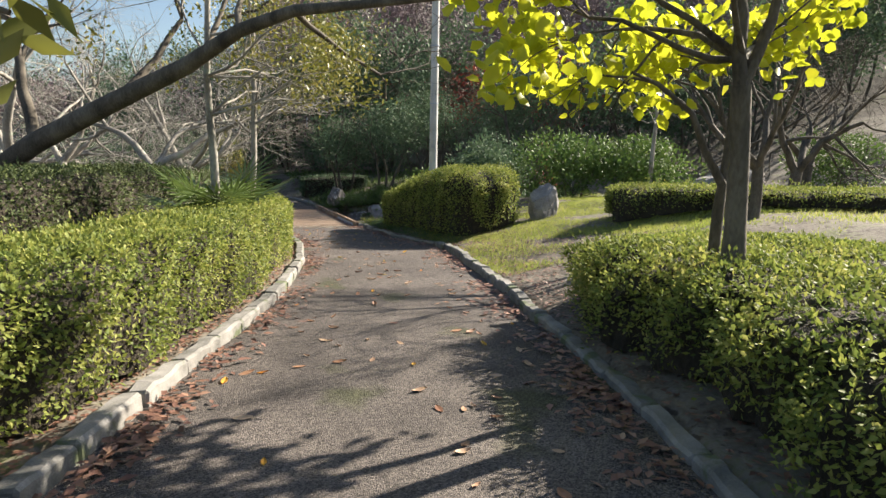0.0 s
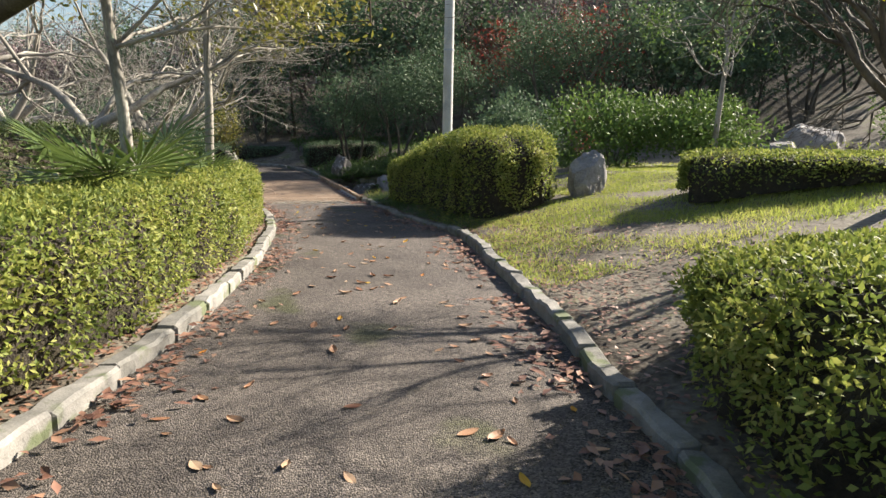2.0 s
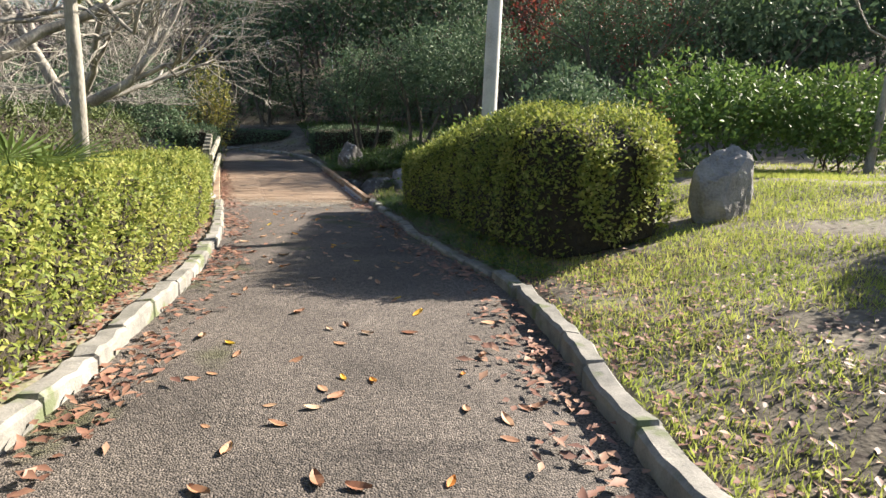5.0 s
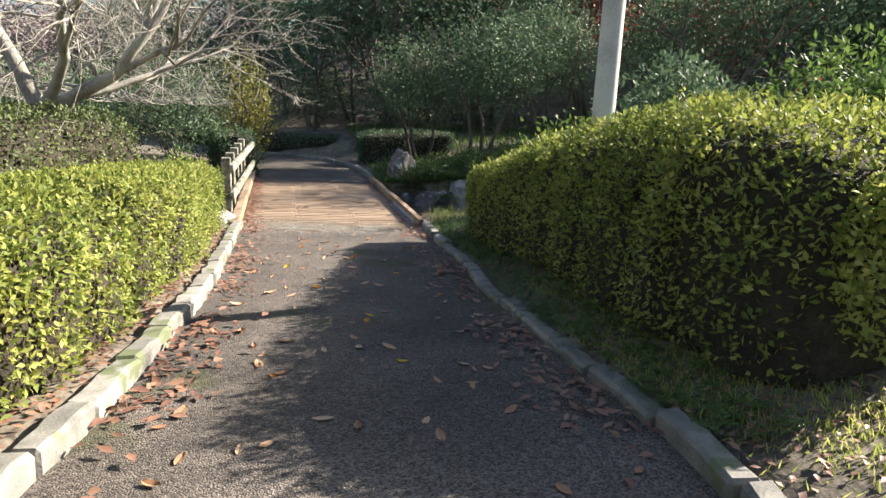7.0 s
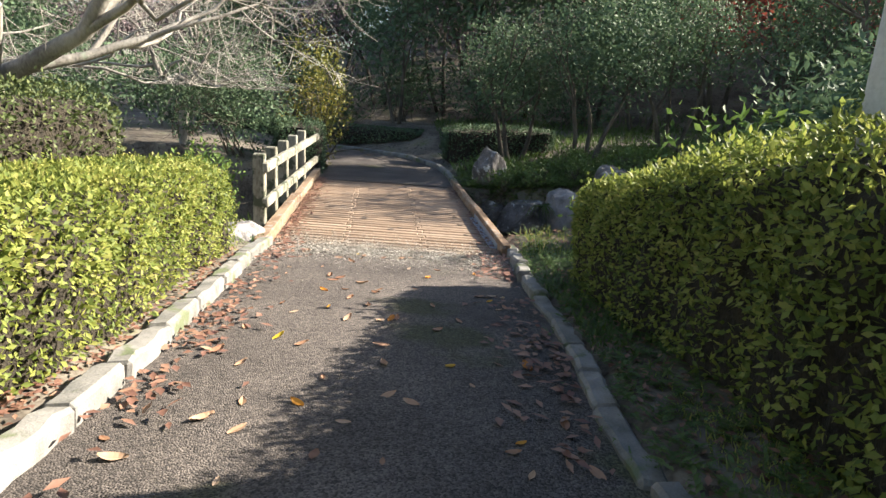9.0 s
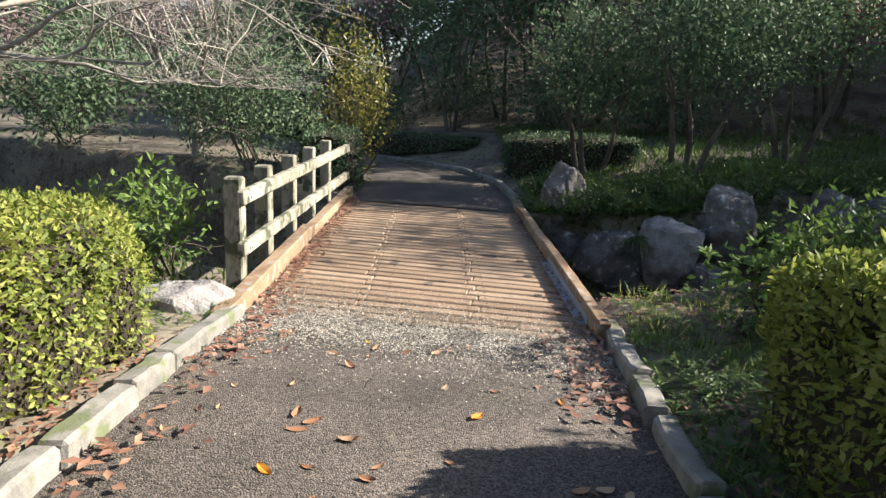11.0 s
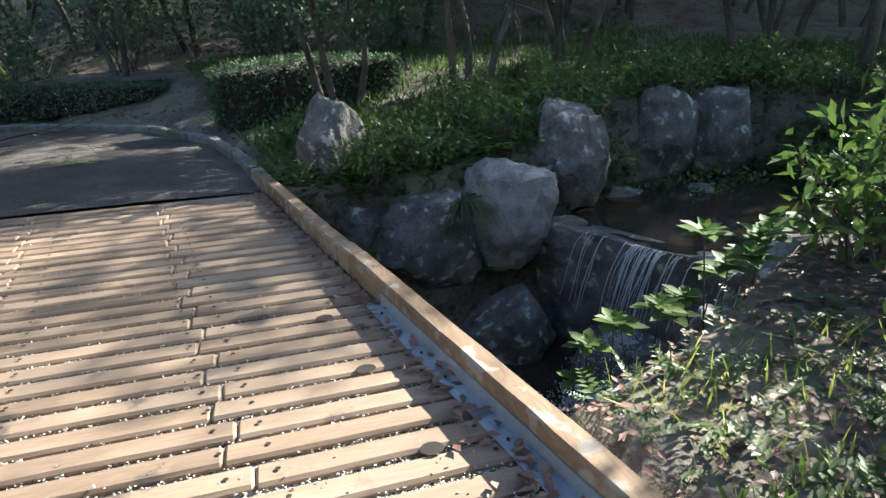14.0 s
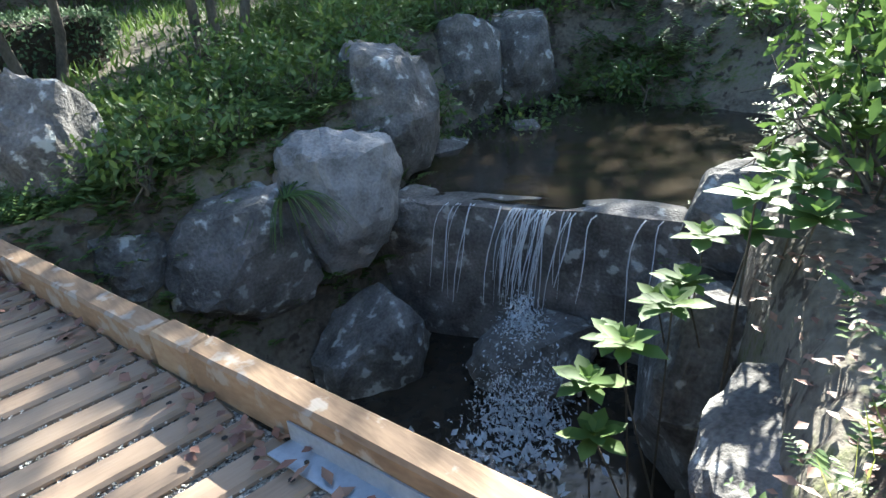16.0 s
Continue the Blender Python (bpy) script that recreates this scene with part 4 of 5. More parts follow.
# ---------------------------------------------------------------- bridge
SLOPE = (-0.97) / 5.6                                  # sideways drift of the bridge edges for each metre along


def edge_r(y):
    return 3.265 + SLOPE * (y - 19.4)


def edge_l(y):
    return 0.42 + SLOPE * (y - 19.4)


TURN = math.degrees(math.atan(-SLOPE))
bridge = new("footbridge")
bridge.location = (1.6, 22.0, 0)
tagged(bridge, "timber footbridge with a ribbed plank deck and edge beams", "bridge")


def part(ob, m):
    ob.parent = bridge
    ob.matrix_parent_inverse = Matrix.Translation(-bridge.location)
    ob.matrix_basis = m
    return ob


def bar(name, a, b, w, h, mat, seed, bevel=0.012, rough=0.006):
    """A squared timber from a to b (its foot line)."""
    d = Vector(b) - Vector(a)
    n = max(2, int(d.length / 0.15))
    bm = box_arrays(w, d.length, h, bevel)
    bmesh.ops.subdivide_edges(bm, edges=[e for e in bm.edges if abs(e.verts[0].co.y - e.verts[1].co.y) > d.length * 0.5], cuts=n)
    for v in bm.verts:
        v.co += noise.noise_vector(Vector((v.co.x * 9 + seed, v.co.y * 5, v.co.z * 9))) * rough
    me = bpy.data.meshes.new(name)
    bm.to_mesh(me)
    bm.free()
    me.materials.append(mat)
    mid = (Vector(a) + Vector(b)) / 2
    return part(new(name, me), pose(*mid, 0, 0, math.degrees(math.atan2(-d.x, d.y))))


bar("edge_beam", (edge_r(19.45) + 0.055, 19.45, -0.02), (edge_r(22.2) + 0.055, 22.2, -0.02), 0.11, 0.16, M_BEAM, 1)
bar("edge_beam", (edge_r(22.45) + 0.05, 22.46, -0.03), (edge_r(25.2) + 0.05, 25.2, -0.03), 0.11, 0.15, M_BEAM, 2)
bar("edge_beam", (edge_r(22.21) + 0.055, 22.21, -0.02), (edge_r(22.45) + 0.055, 22.45, -0.02), 0.11, 0.15, M_BEAM, 3)
bar("edge_beam", (edge_l(18.75) - 0.07, 18.75, -0.02), (edge_l(21.9) - 0.07, 21.9, -0.02), 0.14, 0.18, M_BEAM, 4)
bar("edge_beam", (edge_l(21.92) - 0.07, 21.92, -0.03), (edge_l(25.4) - 0.07, 25.4, -0.03), 0.14, 0.15, M_BEAM, 5)
# girders in the holes' near-black: the dark under the deck is their colour
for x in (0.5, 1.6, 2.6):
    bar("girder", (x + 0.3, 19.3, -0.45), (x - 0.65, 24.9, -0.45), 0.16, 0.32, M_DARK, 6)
m = put("grit_bed", [(edge_l(19.3), 19.3, -0.028), (edge_r(19.3), 19.3, -0.028), (edge_r(24.72), 24.72, -0.028), (edge_l(24.72), 24.72, -0.028)], [(0, 1, 2, 3)], M_GRIT)
part(m, Matrix.Identity(4))
for name, y in (("abutment", 18.95), ("abutment", 25.2)):
    ob = block(name, 3.3, 0.7, 1.9, 0.03, M_ROCK, 0.03, int(y))
    part(ob, pose(1.85 + SLOPE * (y - 19.4), y, -2.0, 0, 0, 0))


def angle_iron(y0, y1):
    """An L of galvanised steel bolted to the deck along the beam."""
    V = []
    prof = ((0, 0.004), (-0.085, 0.004), (-0.085, 0.009), (-0.006, 0.009), (-0.006, 0.075), (0, 0.075))
    for y in (y0, y1):
        V += [(edge_r(y) - 0.004 + px, y, pz) for px, pz in prof]
    k = len(prof)
    Fc = [(i, (i + 1) % k, k + (i + 1) % k, k + i) for i in range(k)] + [tuple(range(k)), tuple(range(k, 2 * k))]
    part(put("steel_angle", V, Fc, M_STEEL), Matrix.Identity(4))
    for i in range(8):
        y = y0 + (y1 - y0) * (i + 0.5) / 8
        bolt = put("bolt", [(0.008 * math.cos(a) + edge_r(y) - 0.05, 0.008 * math.sin(a) + y, h) for h in (0.009, 0.014) for a in np.arange(6) * math.pi / 3],
                   [tuple(range(6, 12))] + [(i2, (i2 + 1) % 6, 6 + (i2 + 1) % 6, 6 + i2) for i2 in range(6)], M_DARK)
        part(bolt, Matrix.Identity(4))


angle_iron(19.75, 21.68)

# fence on the outer left edge
fence = new("bridge_fence")
fence.location = (0.1, 19.6, 0)
tagged(fence, "weathered grey timber fence with square posts and two rails", "fence")


def fence_part(ob, m):
    ob.parent = fence
    ob.matrix_parent_inverse = Matrix.Translation(-fence.location)
    ob.matrix_basis = m


post_mesh = box_arrays(0.15, 0.15, 1.55, 0.014)
me = bpy.data.meshes.new("post")
post_mesh.to_mesh(me)
post_mesh.free()
me.materials.append(M_POST)
POSTS = [(edge_l(y) - 0.225, y) for y in (19.62, 20.5, 21.55, 22.65, 23.85)]
for i, (x, y) in enumerate(POSTS):
    fence_part(new("post", me), pose(x, y, -0.52, 0, 0, TURN + (0.8, -1, 0.5, 0, -0.6)[i]))
for h in (0.37, 0.81):
    a, b = Vector((POSTS[0][0] + 0.115, POSTS[0][1] - 0.12, h)), Vector((POSTS[4][0] + 0.115, POSTS[4][1] + 0.7, h))
    ob = bar("rail", a, b, 0.075, 0.125, M_POST, h * 10, 0.014, 0.008)
    fence_part(ob, ob.matrix_basis.copy())
    for x, y in POSTS:
        V = [(x + 0.155, y + 0.016 * math.cos(k), h + 0.062 + 0.016 * math.sin(k)) for k in np.arange(8) * math.pi / 4] + [(x + 0.162, y + 0.012 * math.cos(k), h + 0.062 + 0.012 * math.sin(k)) for k in np.arange(8) * math.pi / 4]
        ob = put("bolt", V, [tuple(range(8, 16))] + [(k, (k + 1) % 8, 8 + (k + 1) % 8, 8 + k) for k in range(8)], M_STEEL)
        fence_part(ob, Matrix.Identity(4))


# ---------------------------------------------------------------- plants of the bank and lawn
def clear_of_path(P, gap=0.15):
    y = P[:, 1]
    return (P[:, 0] > np.where(y < 19.4, right_x(y), edge_r(y) + 0.15) + gap) | (P[:, 0] < np.where(y < 19.4, left_x(y), edge_l(y) - 0.2) - gap)


def grass(name, x0, x1, y0, y1, n, tall, label, seed, mat=M_GRASS, dry=None, width=0.006):
    rng = np.random.default_rng(seed)
    P = np.stack([rng.uniform(x0, x1, n), rng.uniform(y0, y1, n), np.zeros(n)], -1)
    patch = np.sin(P[:, 0] * 1.9 + 0.7) * np.sin(P[:, 1] * 1.6) + 0.6 * np.sin(P[:, 0] * 4.7 + P[:, 1] * 3.1) + rng.normal(size=n) * 0.35
    P = P[(patch > -0.35) & clear_of_path(P)]
    P[:, 2] = land(P[:, 0], P[:, 1]) - 0.01
    k = len(P)
    A = rng.normal(size=(k, 3)) * 0.45 + (0, 0, 1)
    v, f = leaf_arrays(P, A, unit(rng.normal(size=(k, 3)) * (1, 1, 0.1)), tall * rng.uniform(0.4, 1.5, k), np.full(k, width) * rng.uniform(0.6, 1.5, k))
    return tagged(put(name, v, f, mat), label, "grass", kind="stuff")


grass("lawn_grass", 4.0, 9.5, 7.8, 15.5, 110000, 0.055, "thin sunlit lawn grass with bare patches", 101, width=0.007)
grass("lawn_grass_near", 5.5, 14, 6.0, 9.6, 16000, 0.06, "thin lawn grass between the hedges", 107, width=0.009)
grass("lawn_grass_beyond", 9.5, 16, 10.8, 18, 9000, 0.07, "sunlit lawn grass farther off", 102, width=0.012)
grass("bank_grass", 3.4, 4.6, 15.2, 19.8, 5000, 0.09, "weedy green grass at the kerb", 103, M_FERN, width=0.014)
grass("stream_grass", 3.5, 6.5, 18.0, 20.5, 1600, 0.13, "long dry grass on the stream bank", 104, width=0.008)
grass("slope_grass", 1.0, 13, 25.6, 36, 16000, 0.2, "rough grass on the shaded slope", 105, M_FERN, width=0.03)
grass("left_bank_grass", -9, 0.2, 18.6, 21.0, 5000, 0.12, "weedy green growth by the bridge end", 106, M_FERN, width=0.02)


def ferns(name, x0, x1, y0, y1, n, size, label, seed, gap=0.05):
    """Low leafy undergrowth: many small fronds with paired leaflets."""
    rng = np.random.default_rng(seed)
    F = np.stack([rng.uniform(x0, x1, n), rng.uniform(y0, y1, n), np.zeros(n)], -1)
    F = F[clear_of_path(F, gap)]
    F[:, 2] = land(F[:, 0], F[:, 1])
    F = F[F[:, 2] > -1.2]
    P, A, Nn, L = [], [], [], []
    for p in F:
        d = rng.normal(size=3) * (1, 1, 0.2) + (0, 0, 0.9)
        d /= np.linalg.norm(d)
        s = np.cross(d, (0, 0, 1))
        s /= np.linalg.norm(s) + 1e-6
        ln = size * rng.uniform(0.5, 1.3)
        for k in range(7):
            q = p + d * ln * (k + 1) / 7 - np.array((0, 0, 0.25)) * ln * (k / 7) ** 2
            for sg in (-1, 1):
                P.append(q)
                A.append(s * sg + d * 0.35)
                Nn.append(np.array((0, 0, 1)) + rng.normal(size=3) * 0.25)
                L.append(ln * 0.32 * (1.1 - k / 8))
    L = np.array(L)
    v, f = leaf_arrays(np.array(P), np.array(A), np.array(Nn), L, L * 0.42)
    return tagged(put(name, v, f, M_FERN), label, "undergrowth", kind="stuff")


ferns("undergrowth_bank", 2.4, 6.4, 24.0, 27.2, 2600, 0.26, "green ferns and low plants among the boulders", 111)
ferns("undergrowth_waterside", 2.5, 9.2, 23.75, 25.1, 3600, 0.22, "ferns hanging over the steep stream bank", 117)
ferns("undergrowth_slope", 6.0, 13.5, 23.2, 29, 3600, 0.34, "tangled undergrowth above the pond", 112)
ferns("undergrowth_near", 3.4, 5.4, 17.4, 20.7, 500, 0.16, "green weeds beside the bridge beam", 113)
ferns("undergrowth_pond", 5.7, 11, 20.0, 22.4, 1300, 0.3, "tangled undergrowth on the near side of the pond", 114)
ferns("undergrowth_kerb", 3.45, 4.5, 11.6, 18.8, 2000, 0.14, "weeds growing over the kerb in the hedge's shade", 115, -0.02)
ferns("undergrowth_corner", -1.6, 0.45, 17.7, 19.4, 320, 0.12, "small weeds at the end of the hedge", 118)
ferns("undergrowth_left", -6, -0.4, 18.8, 21.0, 500, 0.22, "green weeds on the bank behind the fence", 116)


def rosette_plant(at, heads, seed, label):
    """A woody-stemmed plant whose stems end in whorls of broad leaves."""
    rng = np.random.default_rng(seed)
    z = float(land(at[0], at[1]))
    base = new("hydrangea")
    base.location = (at[0], at[1], z)
    tagged(base, label, "plant", "leafy plants by the waterfall")
    o = np.array(base.location)
    lines, P, A, Nn, L = [], [], [], [], []
    for h in heads:
        h = np.array(h)
        mid = (h + o) / 2 + (0, 0, -0.08) + rng.normal(size=3) * 0.05
        lines.append(([o * 0 - (0, 0, 0.1), mid - o, h - o], [0.009, 0.006, 0.004], 6))
        for ring, (tilt, size) in enumerate(((0.15, 0.155), (0.55, 0.12), (1.3, 0.07))):
            for k in range(5):
                a = k * 2 * math.pi / 5 + ring * 0.6 + h[0] * 7
                d = np.array((math.cos(a), math.sin(a), tilt))
                P.append(h - o + (0, 0, 0.012 * ring))
                A.append(d)
                Nn.append(np.array((-d[0] * tilt, -d[1] * tilt, 1.0)))
                L.append(size * rng.uniform(0.75, 1.2))
    tubes("stems", lines, M_BARKD, base)
    L = np.array(L)
    P, A, Nn = np.array(P), np.array(A), np.array(Nn)
    v, f = round_leaves(P, A, Nn, L, L * 0.5)
    put("leaves", v, f, M_BLEAF, parent=base)


rosette_plant((4.75, 21.3), [(4.39, 21.05, 0.4), (4.55, 20.9, 0.3), (4.65, 21.15, 0.15), (4.8, 21.4, 0.0), (4.55, 21.35, -0.1), (4.7, 21.0, 0.35), (4.95, 21.2, 0.3), (4.6, 21.5, -0.28)], 121,
              "leggy green plant with whorls of broad leaves")
rosette_plant((4.2, 21.25), [(4.1, 21.35, -0.18), (4.0, 21.45, -0.35), (4.25, 21.5, -0.3), (3.9, 21.35, -0.5), (4.35, 21.3, -0.1)], 122, "leggy green plant with whorls of broad leaves")
rosette_plant((5.2, 20.9), [(5.0, 20.8, 0.55), (5.2, 21.0, 0.45), (5.4, 20.9, 0.6), (5.3, 21.2, 0.25), (5.6, 21.1, 0.5)], 123, "leggy green plant with whorls of broad leaves")


def strap_tuft(at, seed, n=70, size=0.45, mat=M_GRASS, label="arching tuft of long grass between boulders", name="grass_tuft"):
    rng = np.random.default_rng(seed)
    base = new(name)
    base.location = at
    tagged(base, label, "grass tuft")
    lines = []
    for k in range(n):
        a = rng.uniform(0, 2 * math.pi)
        r = size * rng.uniform(0.5, 1.1)
        d = np.array((math.cos(a), math.sin(a), 0))
        lines.append(([d * r * s + (0, 0, r * (0.9 * s - 1.25 * s * s)) for s in np.linspace(0, 1, 6)], [0.006, 0.005, 0.005, 0.004, 0.003, 0.001], 3))
    tubes("blades", lines, mat, base)


strap_tuft((4.1, 23.95, -0.15), 131, mat=M_FERN)


def palm(at, size, seed, fans=7):
    rng = np.random.default_rng(seed)
    base = new("fan_palm")
    base.location = at
    tagged(base, "young fan palm with split green leaves rising from the hedge", "palm")
    lines, P, A, Nn, L = [], [], [], [], []
    for k in range(fans):
        a = k * 2.4 + seed
        d = np.array((math.cos(a), math.sin(a), rng.uniform(0.35, 1.2)))
        d /= np.linalg.norm(d)
        tip = d * size * rng.uniform(0.5, 0.8)
        lines.append(([np.zeros(3), tip * 0.5, tip], [0.012, 0.009, 0.007], 5))
        s = np.cross(d, (0, 0, 1))
        s /= np.linalg.norm(s)
        for j in range(17):
            b = (j / 16 - 0.5) * 3.6
            P.append(tip)
            A.append(d * math.cos(b) + s * math.sin(b) - np.array((0, 0, 0.15)))
            Nn.append(np.cross(s, d) + rng.normal(size=3) * 0.15)
            L.append(size * 0.62 * rng.uniform(0.85, 1.1))
    tubes("stalks", lines, M_PALM, base)
    L = np.array(L)
    v, f = leaf_arrays(np.array(P), np.array(A), np.array(Nn), L, L * 0.075)
    put("fronds", v, f, M_PALM, parent=base)


palm((0.35, 9.0, 1.5), 1.0, 3, 9)
palm((0.65, 11.2, 1.4), 0.6, 5, 5)


# ---------------------------------------------------------------- fallen leaves
def leaf_mesh(name, mat, curl):
    bm = bmesh.new()
    n = 6
    rows = []
    for k in range(n + 1):
        s = k / n
        w = 0.5 * math.sin(math.pi * min(1, s * 0.93 + 0.05)) ** 0.8 * 0.46
        lift = curl * (s - 0.5) ** 2 * 1.6
        rows.append([bm.verts.new((s - 0.5, w * j, lift + curl * 0.5 * abs(j))) for j in (-1, 0, 1)])
    for a, b in zip(rows, rows[1:]):
        for j in (0, 1):
            bm.faces.new((a[j], b[j], b[j + 1], a[j + 1]))
    me = bpy.data.meshes.new(name)
    bm.to_mesh(me)
    bm.free()
    me.materials.append(mat)
    return me


lr = np.random.default_rng(9)
kinds = [leaf_mesh("leaf", M_LITTERO, 0.14), leaf_mesh("leaf", M_LITTERO, 0.2), leaf_mesh("leaf", M_LITTERO, 0.06), leaf_mesh("leaf", M_LITTERY, 0.15)]
for n in range(280):
    y = lr.uniform(1.2, 19.2)
    s = lr.uniform(0.06, 0.94)
    x = left_x(y) + (right_x(y) - left_x(y)) * s
    size = lr.uniform(0.05, 0.12)
    ob = new("fallen_leaf", kinds[3 if n % 9 == 0 else n % 3])
    ob.matrix_world = pose(x, y, float(road_z(y)) + 0.004 + 0.015 * (1 - (2 * s - 1) ** 2), lr.uniform(-8, 8), lr.uniform(-12, 12), lr.uniform(0, 360)) @ Matrix.Diagonal((size, size, size, 1))
    tagged(ob, "curled dry autumn leaf lying on the asphalt" if n % 9 else "bright orange autumn leaf lying on the asphalt", "leaf", "fallen leaves on the path")


def litter(name, spots, label, size=0.07):
    n = len(spots)
    P = np.array(spots)
    a = lr.uniform(0, 2 * math.pi, n)
    A = np.stack([np.cos(a), np.sin(a), lr.normal(size=n) * 0.1], -1)
    Nn = lr.normal(size=(n, 3)) * 0.2 + (0, 0, 1)
    v, f = leaf_arrays(P, A, Nn, size * lr.uniform(0.6, 1.5, n), size * 0.55 * lr.uniform(0.7, 1.3, n))
    return tagged(put(name, v, f, M_LITTER), label, "leaf litter", kind="stuff")


pts = []
for n in range(5600):
    y = lr.uniform(-2, 19.5) if n < 4200 else lr.uniform(-1, 6)
    if math.sin(y * 2.1) + 0.6 * math.sin(y * 5.3) + lr.normal() * 0.7 < -0.3:
        continue
    x = left_x(y) + 0.04 + abs(lr.normal()) * 0.16 if n % 2 else right_x(y) - 0.04 - abs(lr.normal()) * 0.2
    pts.append((x, y, float(road_z(y)) + 0.012 + lr.uniform(0, 0.035)))
litter("gutter_leaves", pts, "drifts of brown fallen leaves along both kerbs", 0.072)
pts = []
for n in range(9000):
    y = lr.uniform(-2, 18)
    x = left_x(y) - 0.16 - abs(lr.normal()) * 0.2 if n % 3 == 0 else right_x(y) + 0.16 + abs(lr.normal()) * 0.9
    pts.append((x, y, float(land(x, y)) + 0.012 + lr.uniform(0, 0.02)))
litter("bed_leaves", pts, "brown fallen leaves on the soil by the kerbs", 0.05)
pts = []
for n in range(1500):
    x, y = lr.uniform(3.3, 5.6), lr.uniform(18.6, 21.2)
    if x > edge_r(y) + 0.2:
        pts.append((x, y, float(land(x, y)) + 0.015))
litter("bank_leaves", pts, "brown fallen leaves on the stream bank", 0.05)
pts = []
for n in range(1000):
    y = lr.uniform(19.4, 24.8)
    x = edge_l(y) + 0.03 + abs(lr.normal()) * 0.12 if n % 4 else edge_r(y) - 0.03 - abs(lr.normal()) * 0.08
    pts.append((x, y, 0.01 + lr.uniform(0, 0.02)))
litter("deck_leaves", pts, "brown fallen leaves along the deck edge", 0.06)


# ---------------------------------------------------------------- kerb stones
def kerb(name, fx, y0, y1, side, label, seed):
    rng = np.random.default_rng(seed)
    base = new(name)
    base.location = (fx(y0), y0, float(road_z(y0)))
    tagged(base, label, "kerb", kind="structure")
    y = y0
    shapes = []
    for k in range(8):
        bm = box_arrays(0.135, 1.0, 0.34, 0.02)
        bmesh.ops.subdivide_edges(bm, edges=[e for e in bm.edges if abs(e.verts[0].co.y - e.verts[1].co.y) > 0.5], cuts=4)
        for v in bm.verts:
            v.co += noise.noise_vector(v.co * 5 + Vector((k * 3.3 + seed, 0, 0))) * 0.02
        me = bpy.data.meshes.new("kerb_stone")
        bm.to_mesh(me)
        bm.free()
        me.materials.append(M_KERB)
        shapes.append(me)
    while y < y1:
        ln = rng.uniform(0.42, 0.72)
        ym = y + ln / 2
        dx = float(fx(ym + 0.2) - fx(ym - 0.2)) / 0.4
        dz = float(road_z(ym + 0.2) - road_z(ym - 0.2)) / 0.4
        ob = new("kerb_stone", shapes[int(rng.integers(0, 8))])
        ob.parent = base
        ob.matrix_parent_inverse = Matrix.Translation(-base.location)
        ob.matrix_basis = pose(float(fx(ym)) + side * 0.065, ym, float(road_z(ym)) - 0.23 - (float(np.interp(ym, [4.5, 6, 11, 12.5, 17, 18], [0.05, 0, 0, 0.06, 0.06, 0])) if side > 0 else 0) + rng.uniform(-0.012, 0.012), math.degrees(math.atan(dz)) + rng.uniform(-1, 1), rng.uniform(-2, 2),
                               -math.degrees(math.atan(dx)) + rng.uniform(-1.5, 1.5)) @ Matrix.Diagonal((1, (ln - 0.012) * math.hypot(1, dx), 1, 1))
        y += ln
    return base


kerb("kerb_left", left_x, -5, 18.55, -1, "row of rough pale granite kerb stones", 3)
kerb("kerb_right", right_x, -5, 19.2, 1, "row of rough pale granite kerb stones", 4)


def far_kerb():
    base = new("kerb_beyond")
    tagged(base, "row of dark kerb stones round the bend", "kerb", kind="structure")
    line = [Vector((*p, 0)) for p in cr[:7]]
    stone = block("kerb_stone", 0.13, 0.62, 0.3, 0.02, M_KERB, 0.015, 3)
    first = True
    for a, b in zip(line, line[1:]):
        n = max(1, round((b - a).length / 0.65))
        for k in range(n):
            p = a.lerp(b, (k + 0.5) / n)
            ob = stone if first else new("kerb_stone", stone.data)
            first = False
            ob.parent = base
            ob.matrix_basis = pose(p.x, p.y, -0.2, 0, 0, math.degrees(math.atan2(-(b - a).x, (b - a).y)))


far_kerb()

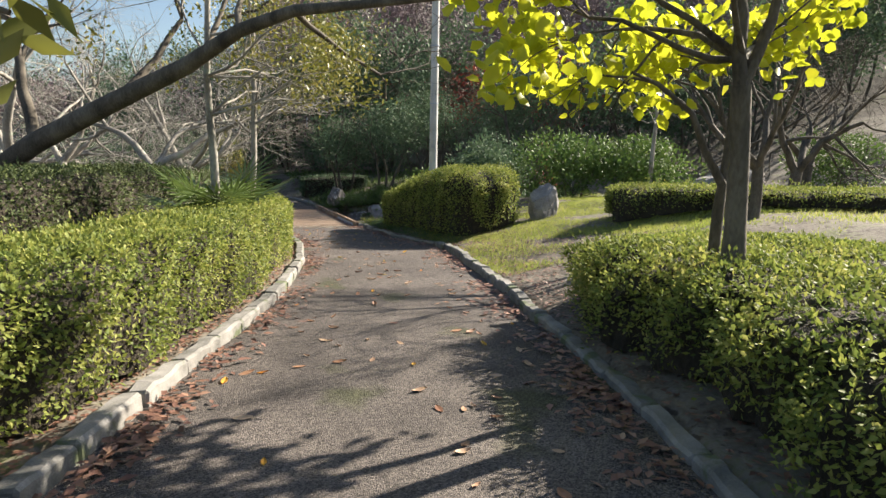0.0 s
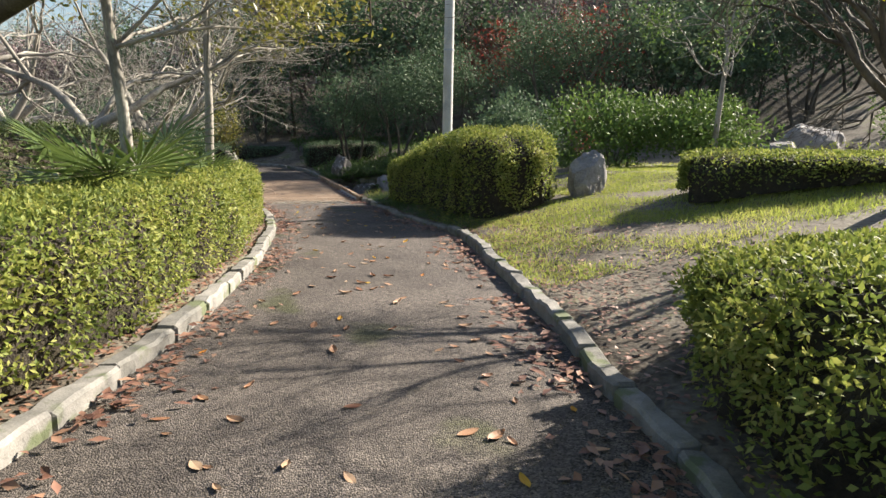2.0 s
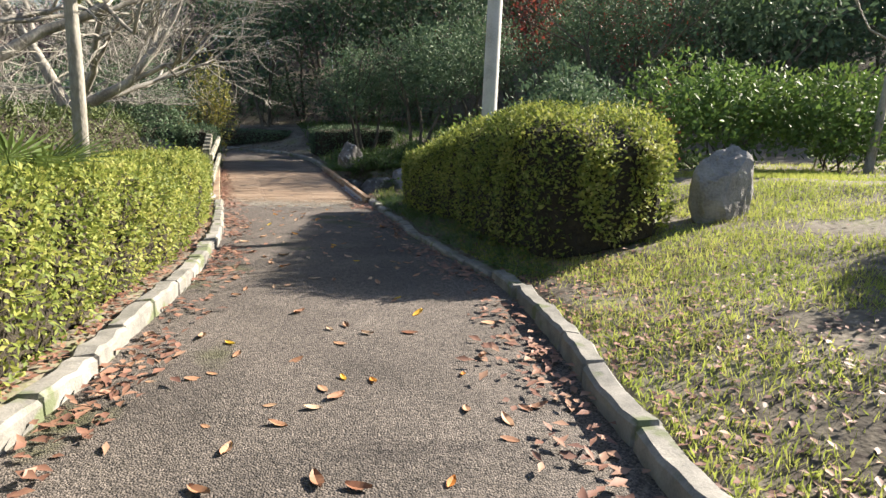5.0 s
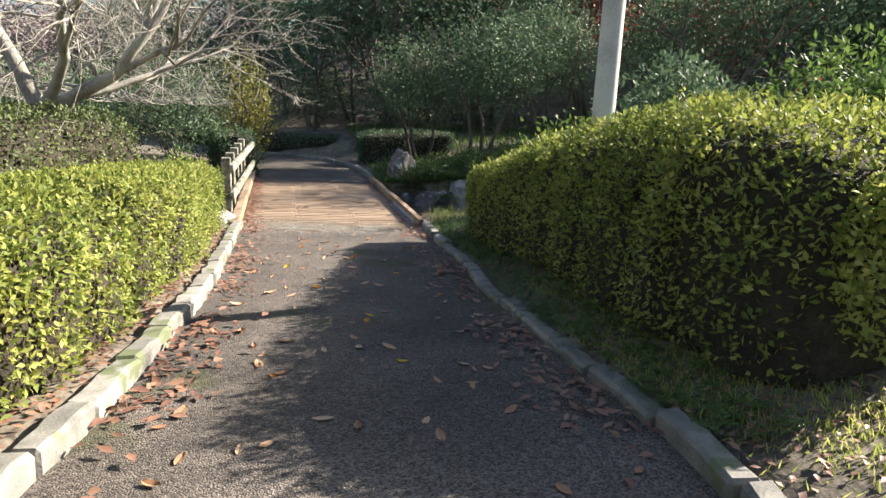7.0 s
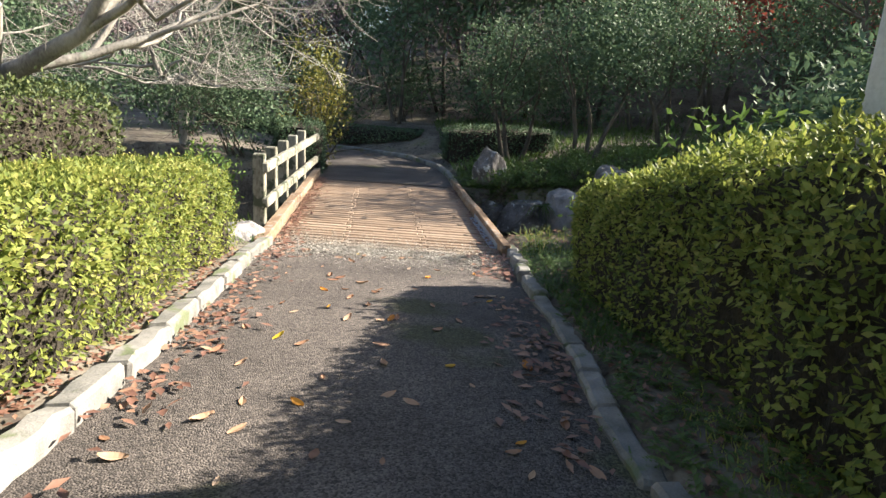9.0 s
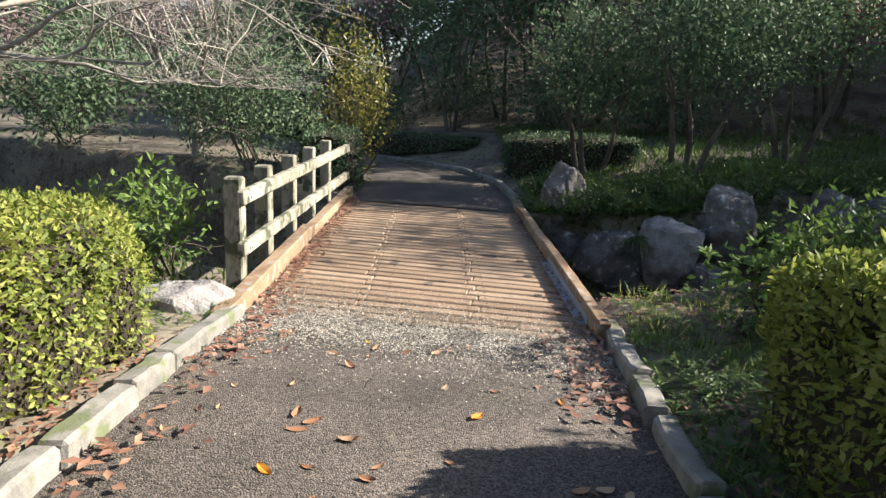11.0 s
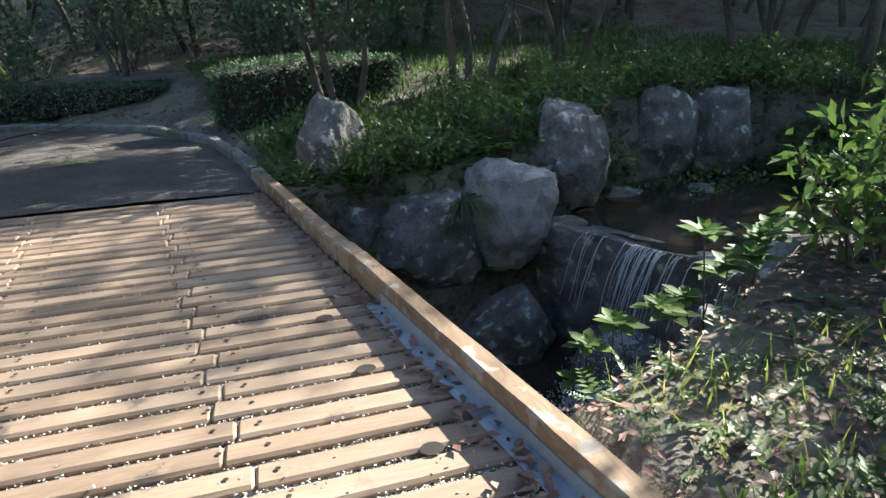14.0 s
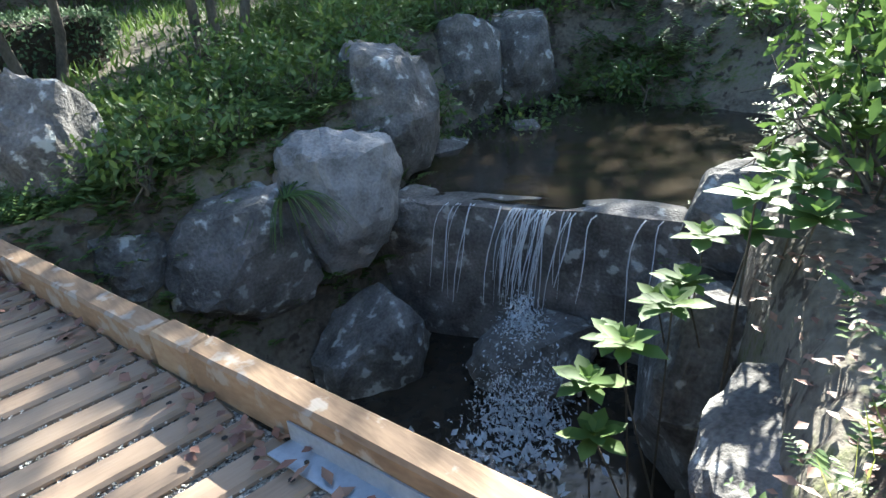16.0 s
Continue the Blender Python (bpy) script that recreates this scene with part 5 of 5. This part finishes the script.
# ---------------------------------------------------------------- deck boards
dk = np.random.default_rng(14)
board_shapes = {}
for k in range(6):
    bm = box_arrays(1.0, 0.118, 0.036, 0.012)
    bmesh.ops.subdivide_edges(bm, edges=[e for e in bm.edges if abs(e.verts[0].co.x - e.verts[1].co.x) > 0.5], cuts=3)
    for v in bm.verts:
        v.co += noise.noise_vector(Vector((v.co.x * 4 + k * 5, v.co.y * 12, v.co.z * 8))) * 0.004
    me = bpy.data.meshes.new("plank")
    bm.to_mesh(me)
    bm.free()
    me.materials.append(M_PLANK)
    board_shapes[k] = me
for n in range(35):
    y = 19.412 + n * 0.152
    x0, x1 = edge_l(y) + 0.01, edge_r(y) - 0.01
    cuts = [x0, x0 + (x1 - x0) * (0.3 + 0.022 * (n % 2) + dk.uniform(-0.006, 0.006)), x0 + (x1 - x0) * (0.66 + 0.022 * (n % 2) + dk.uniform(-0.006, 0.006)), x1]
    for a, b in zip(cuts, cuts[1:]):
        ob = new("plank", board_shapes[int(dk.integers(0, 6))])
        part(ob, pose((a + b) / 2, y, -0.036 + dk.uniform(-0.003, 0.003), 0, 0, 0) @ Matrix.Diagonal((b - a - 0.003, 1, 1, 1)))
for n in range(35):
    y = 19.412 + n * 0.152
    for s in (0.04, 0.33, 0.39, 0.65, 0.71, 0.96):
        x = edge_l(y) + (edge_r(y) - edge_l(y)) * s
        c = [(x + 0.011 * math.cos(k), y + 0.011 * math.sin(k), 0.0065) for k in np.arange(6) * math.pi / 3]
        if n == 0 and s == 0.04:
            nails_v, nails_f = [], []
        nails_f.append(tuple(range(len(nails_v), len(nails_v) + 6)))
        nails_v += c
ob = part(put("nail_heads", nails_v, nails_f, M_DARK), Matrix.Identity(4))
ob["kind"] = "stuff"
# flat discs on the boards, the shade in the knot holes painted as near-black
for x, y in ((2.55, 21.62), (2.66, 21.03), (2.78, 20.4)):
    part(put("knot_hole_shade", [(x + 0.045 * math.cos(k), y + 0.038 * math.sin(k), 0.008) for k in np.arange(12) * math.pi / 6], [tuple(range(12))], M_DARK), Matrix.Identity(4))

# washed-in grit over the near end of the deck
gx = []
for n in range(46000):
    y = 19.1 + lr.normal() * (0.3 if n % 3 else 0.55)
    x = edge_l(y) + 0.02 + (edge_r(y) - edge_l(y) - 0.04) * lr.uniform() ** (1 + max(0, y - 19.25) * 1.6)
    if n > 34000:
        y = 19.412 + 0.076 + 0.152 * int(lr.integers(0, 34)) + lr.normal() * 0.013
        x = lr.uniform(edge_l(y), edge_r(y))
    gx.append((x, y, max(0.008, float(road_z(y)) + 0.019) if n <= 34000 else -0.014))
gp = np.array(gx)
k = len(gp)
v, f = leaf_arrays(gp, lr.normal(size=(k, 3)) * (1, 1, 0.3), lr.normal(size=(k, 3)) * 0.4 + (0, 0, 1), np.full(k, 0.0135) * lr.uniform(0.6, 1.5, k), np.full(k, 0.011))
tagged(put("loose_grit", v, f, M_GRIT), "pale loose grit washed over the deck boards", "grit", kind="stuff")
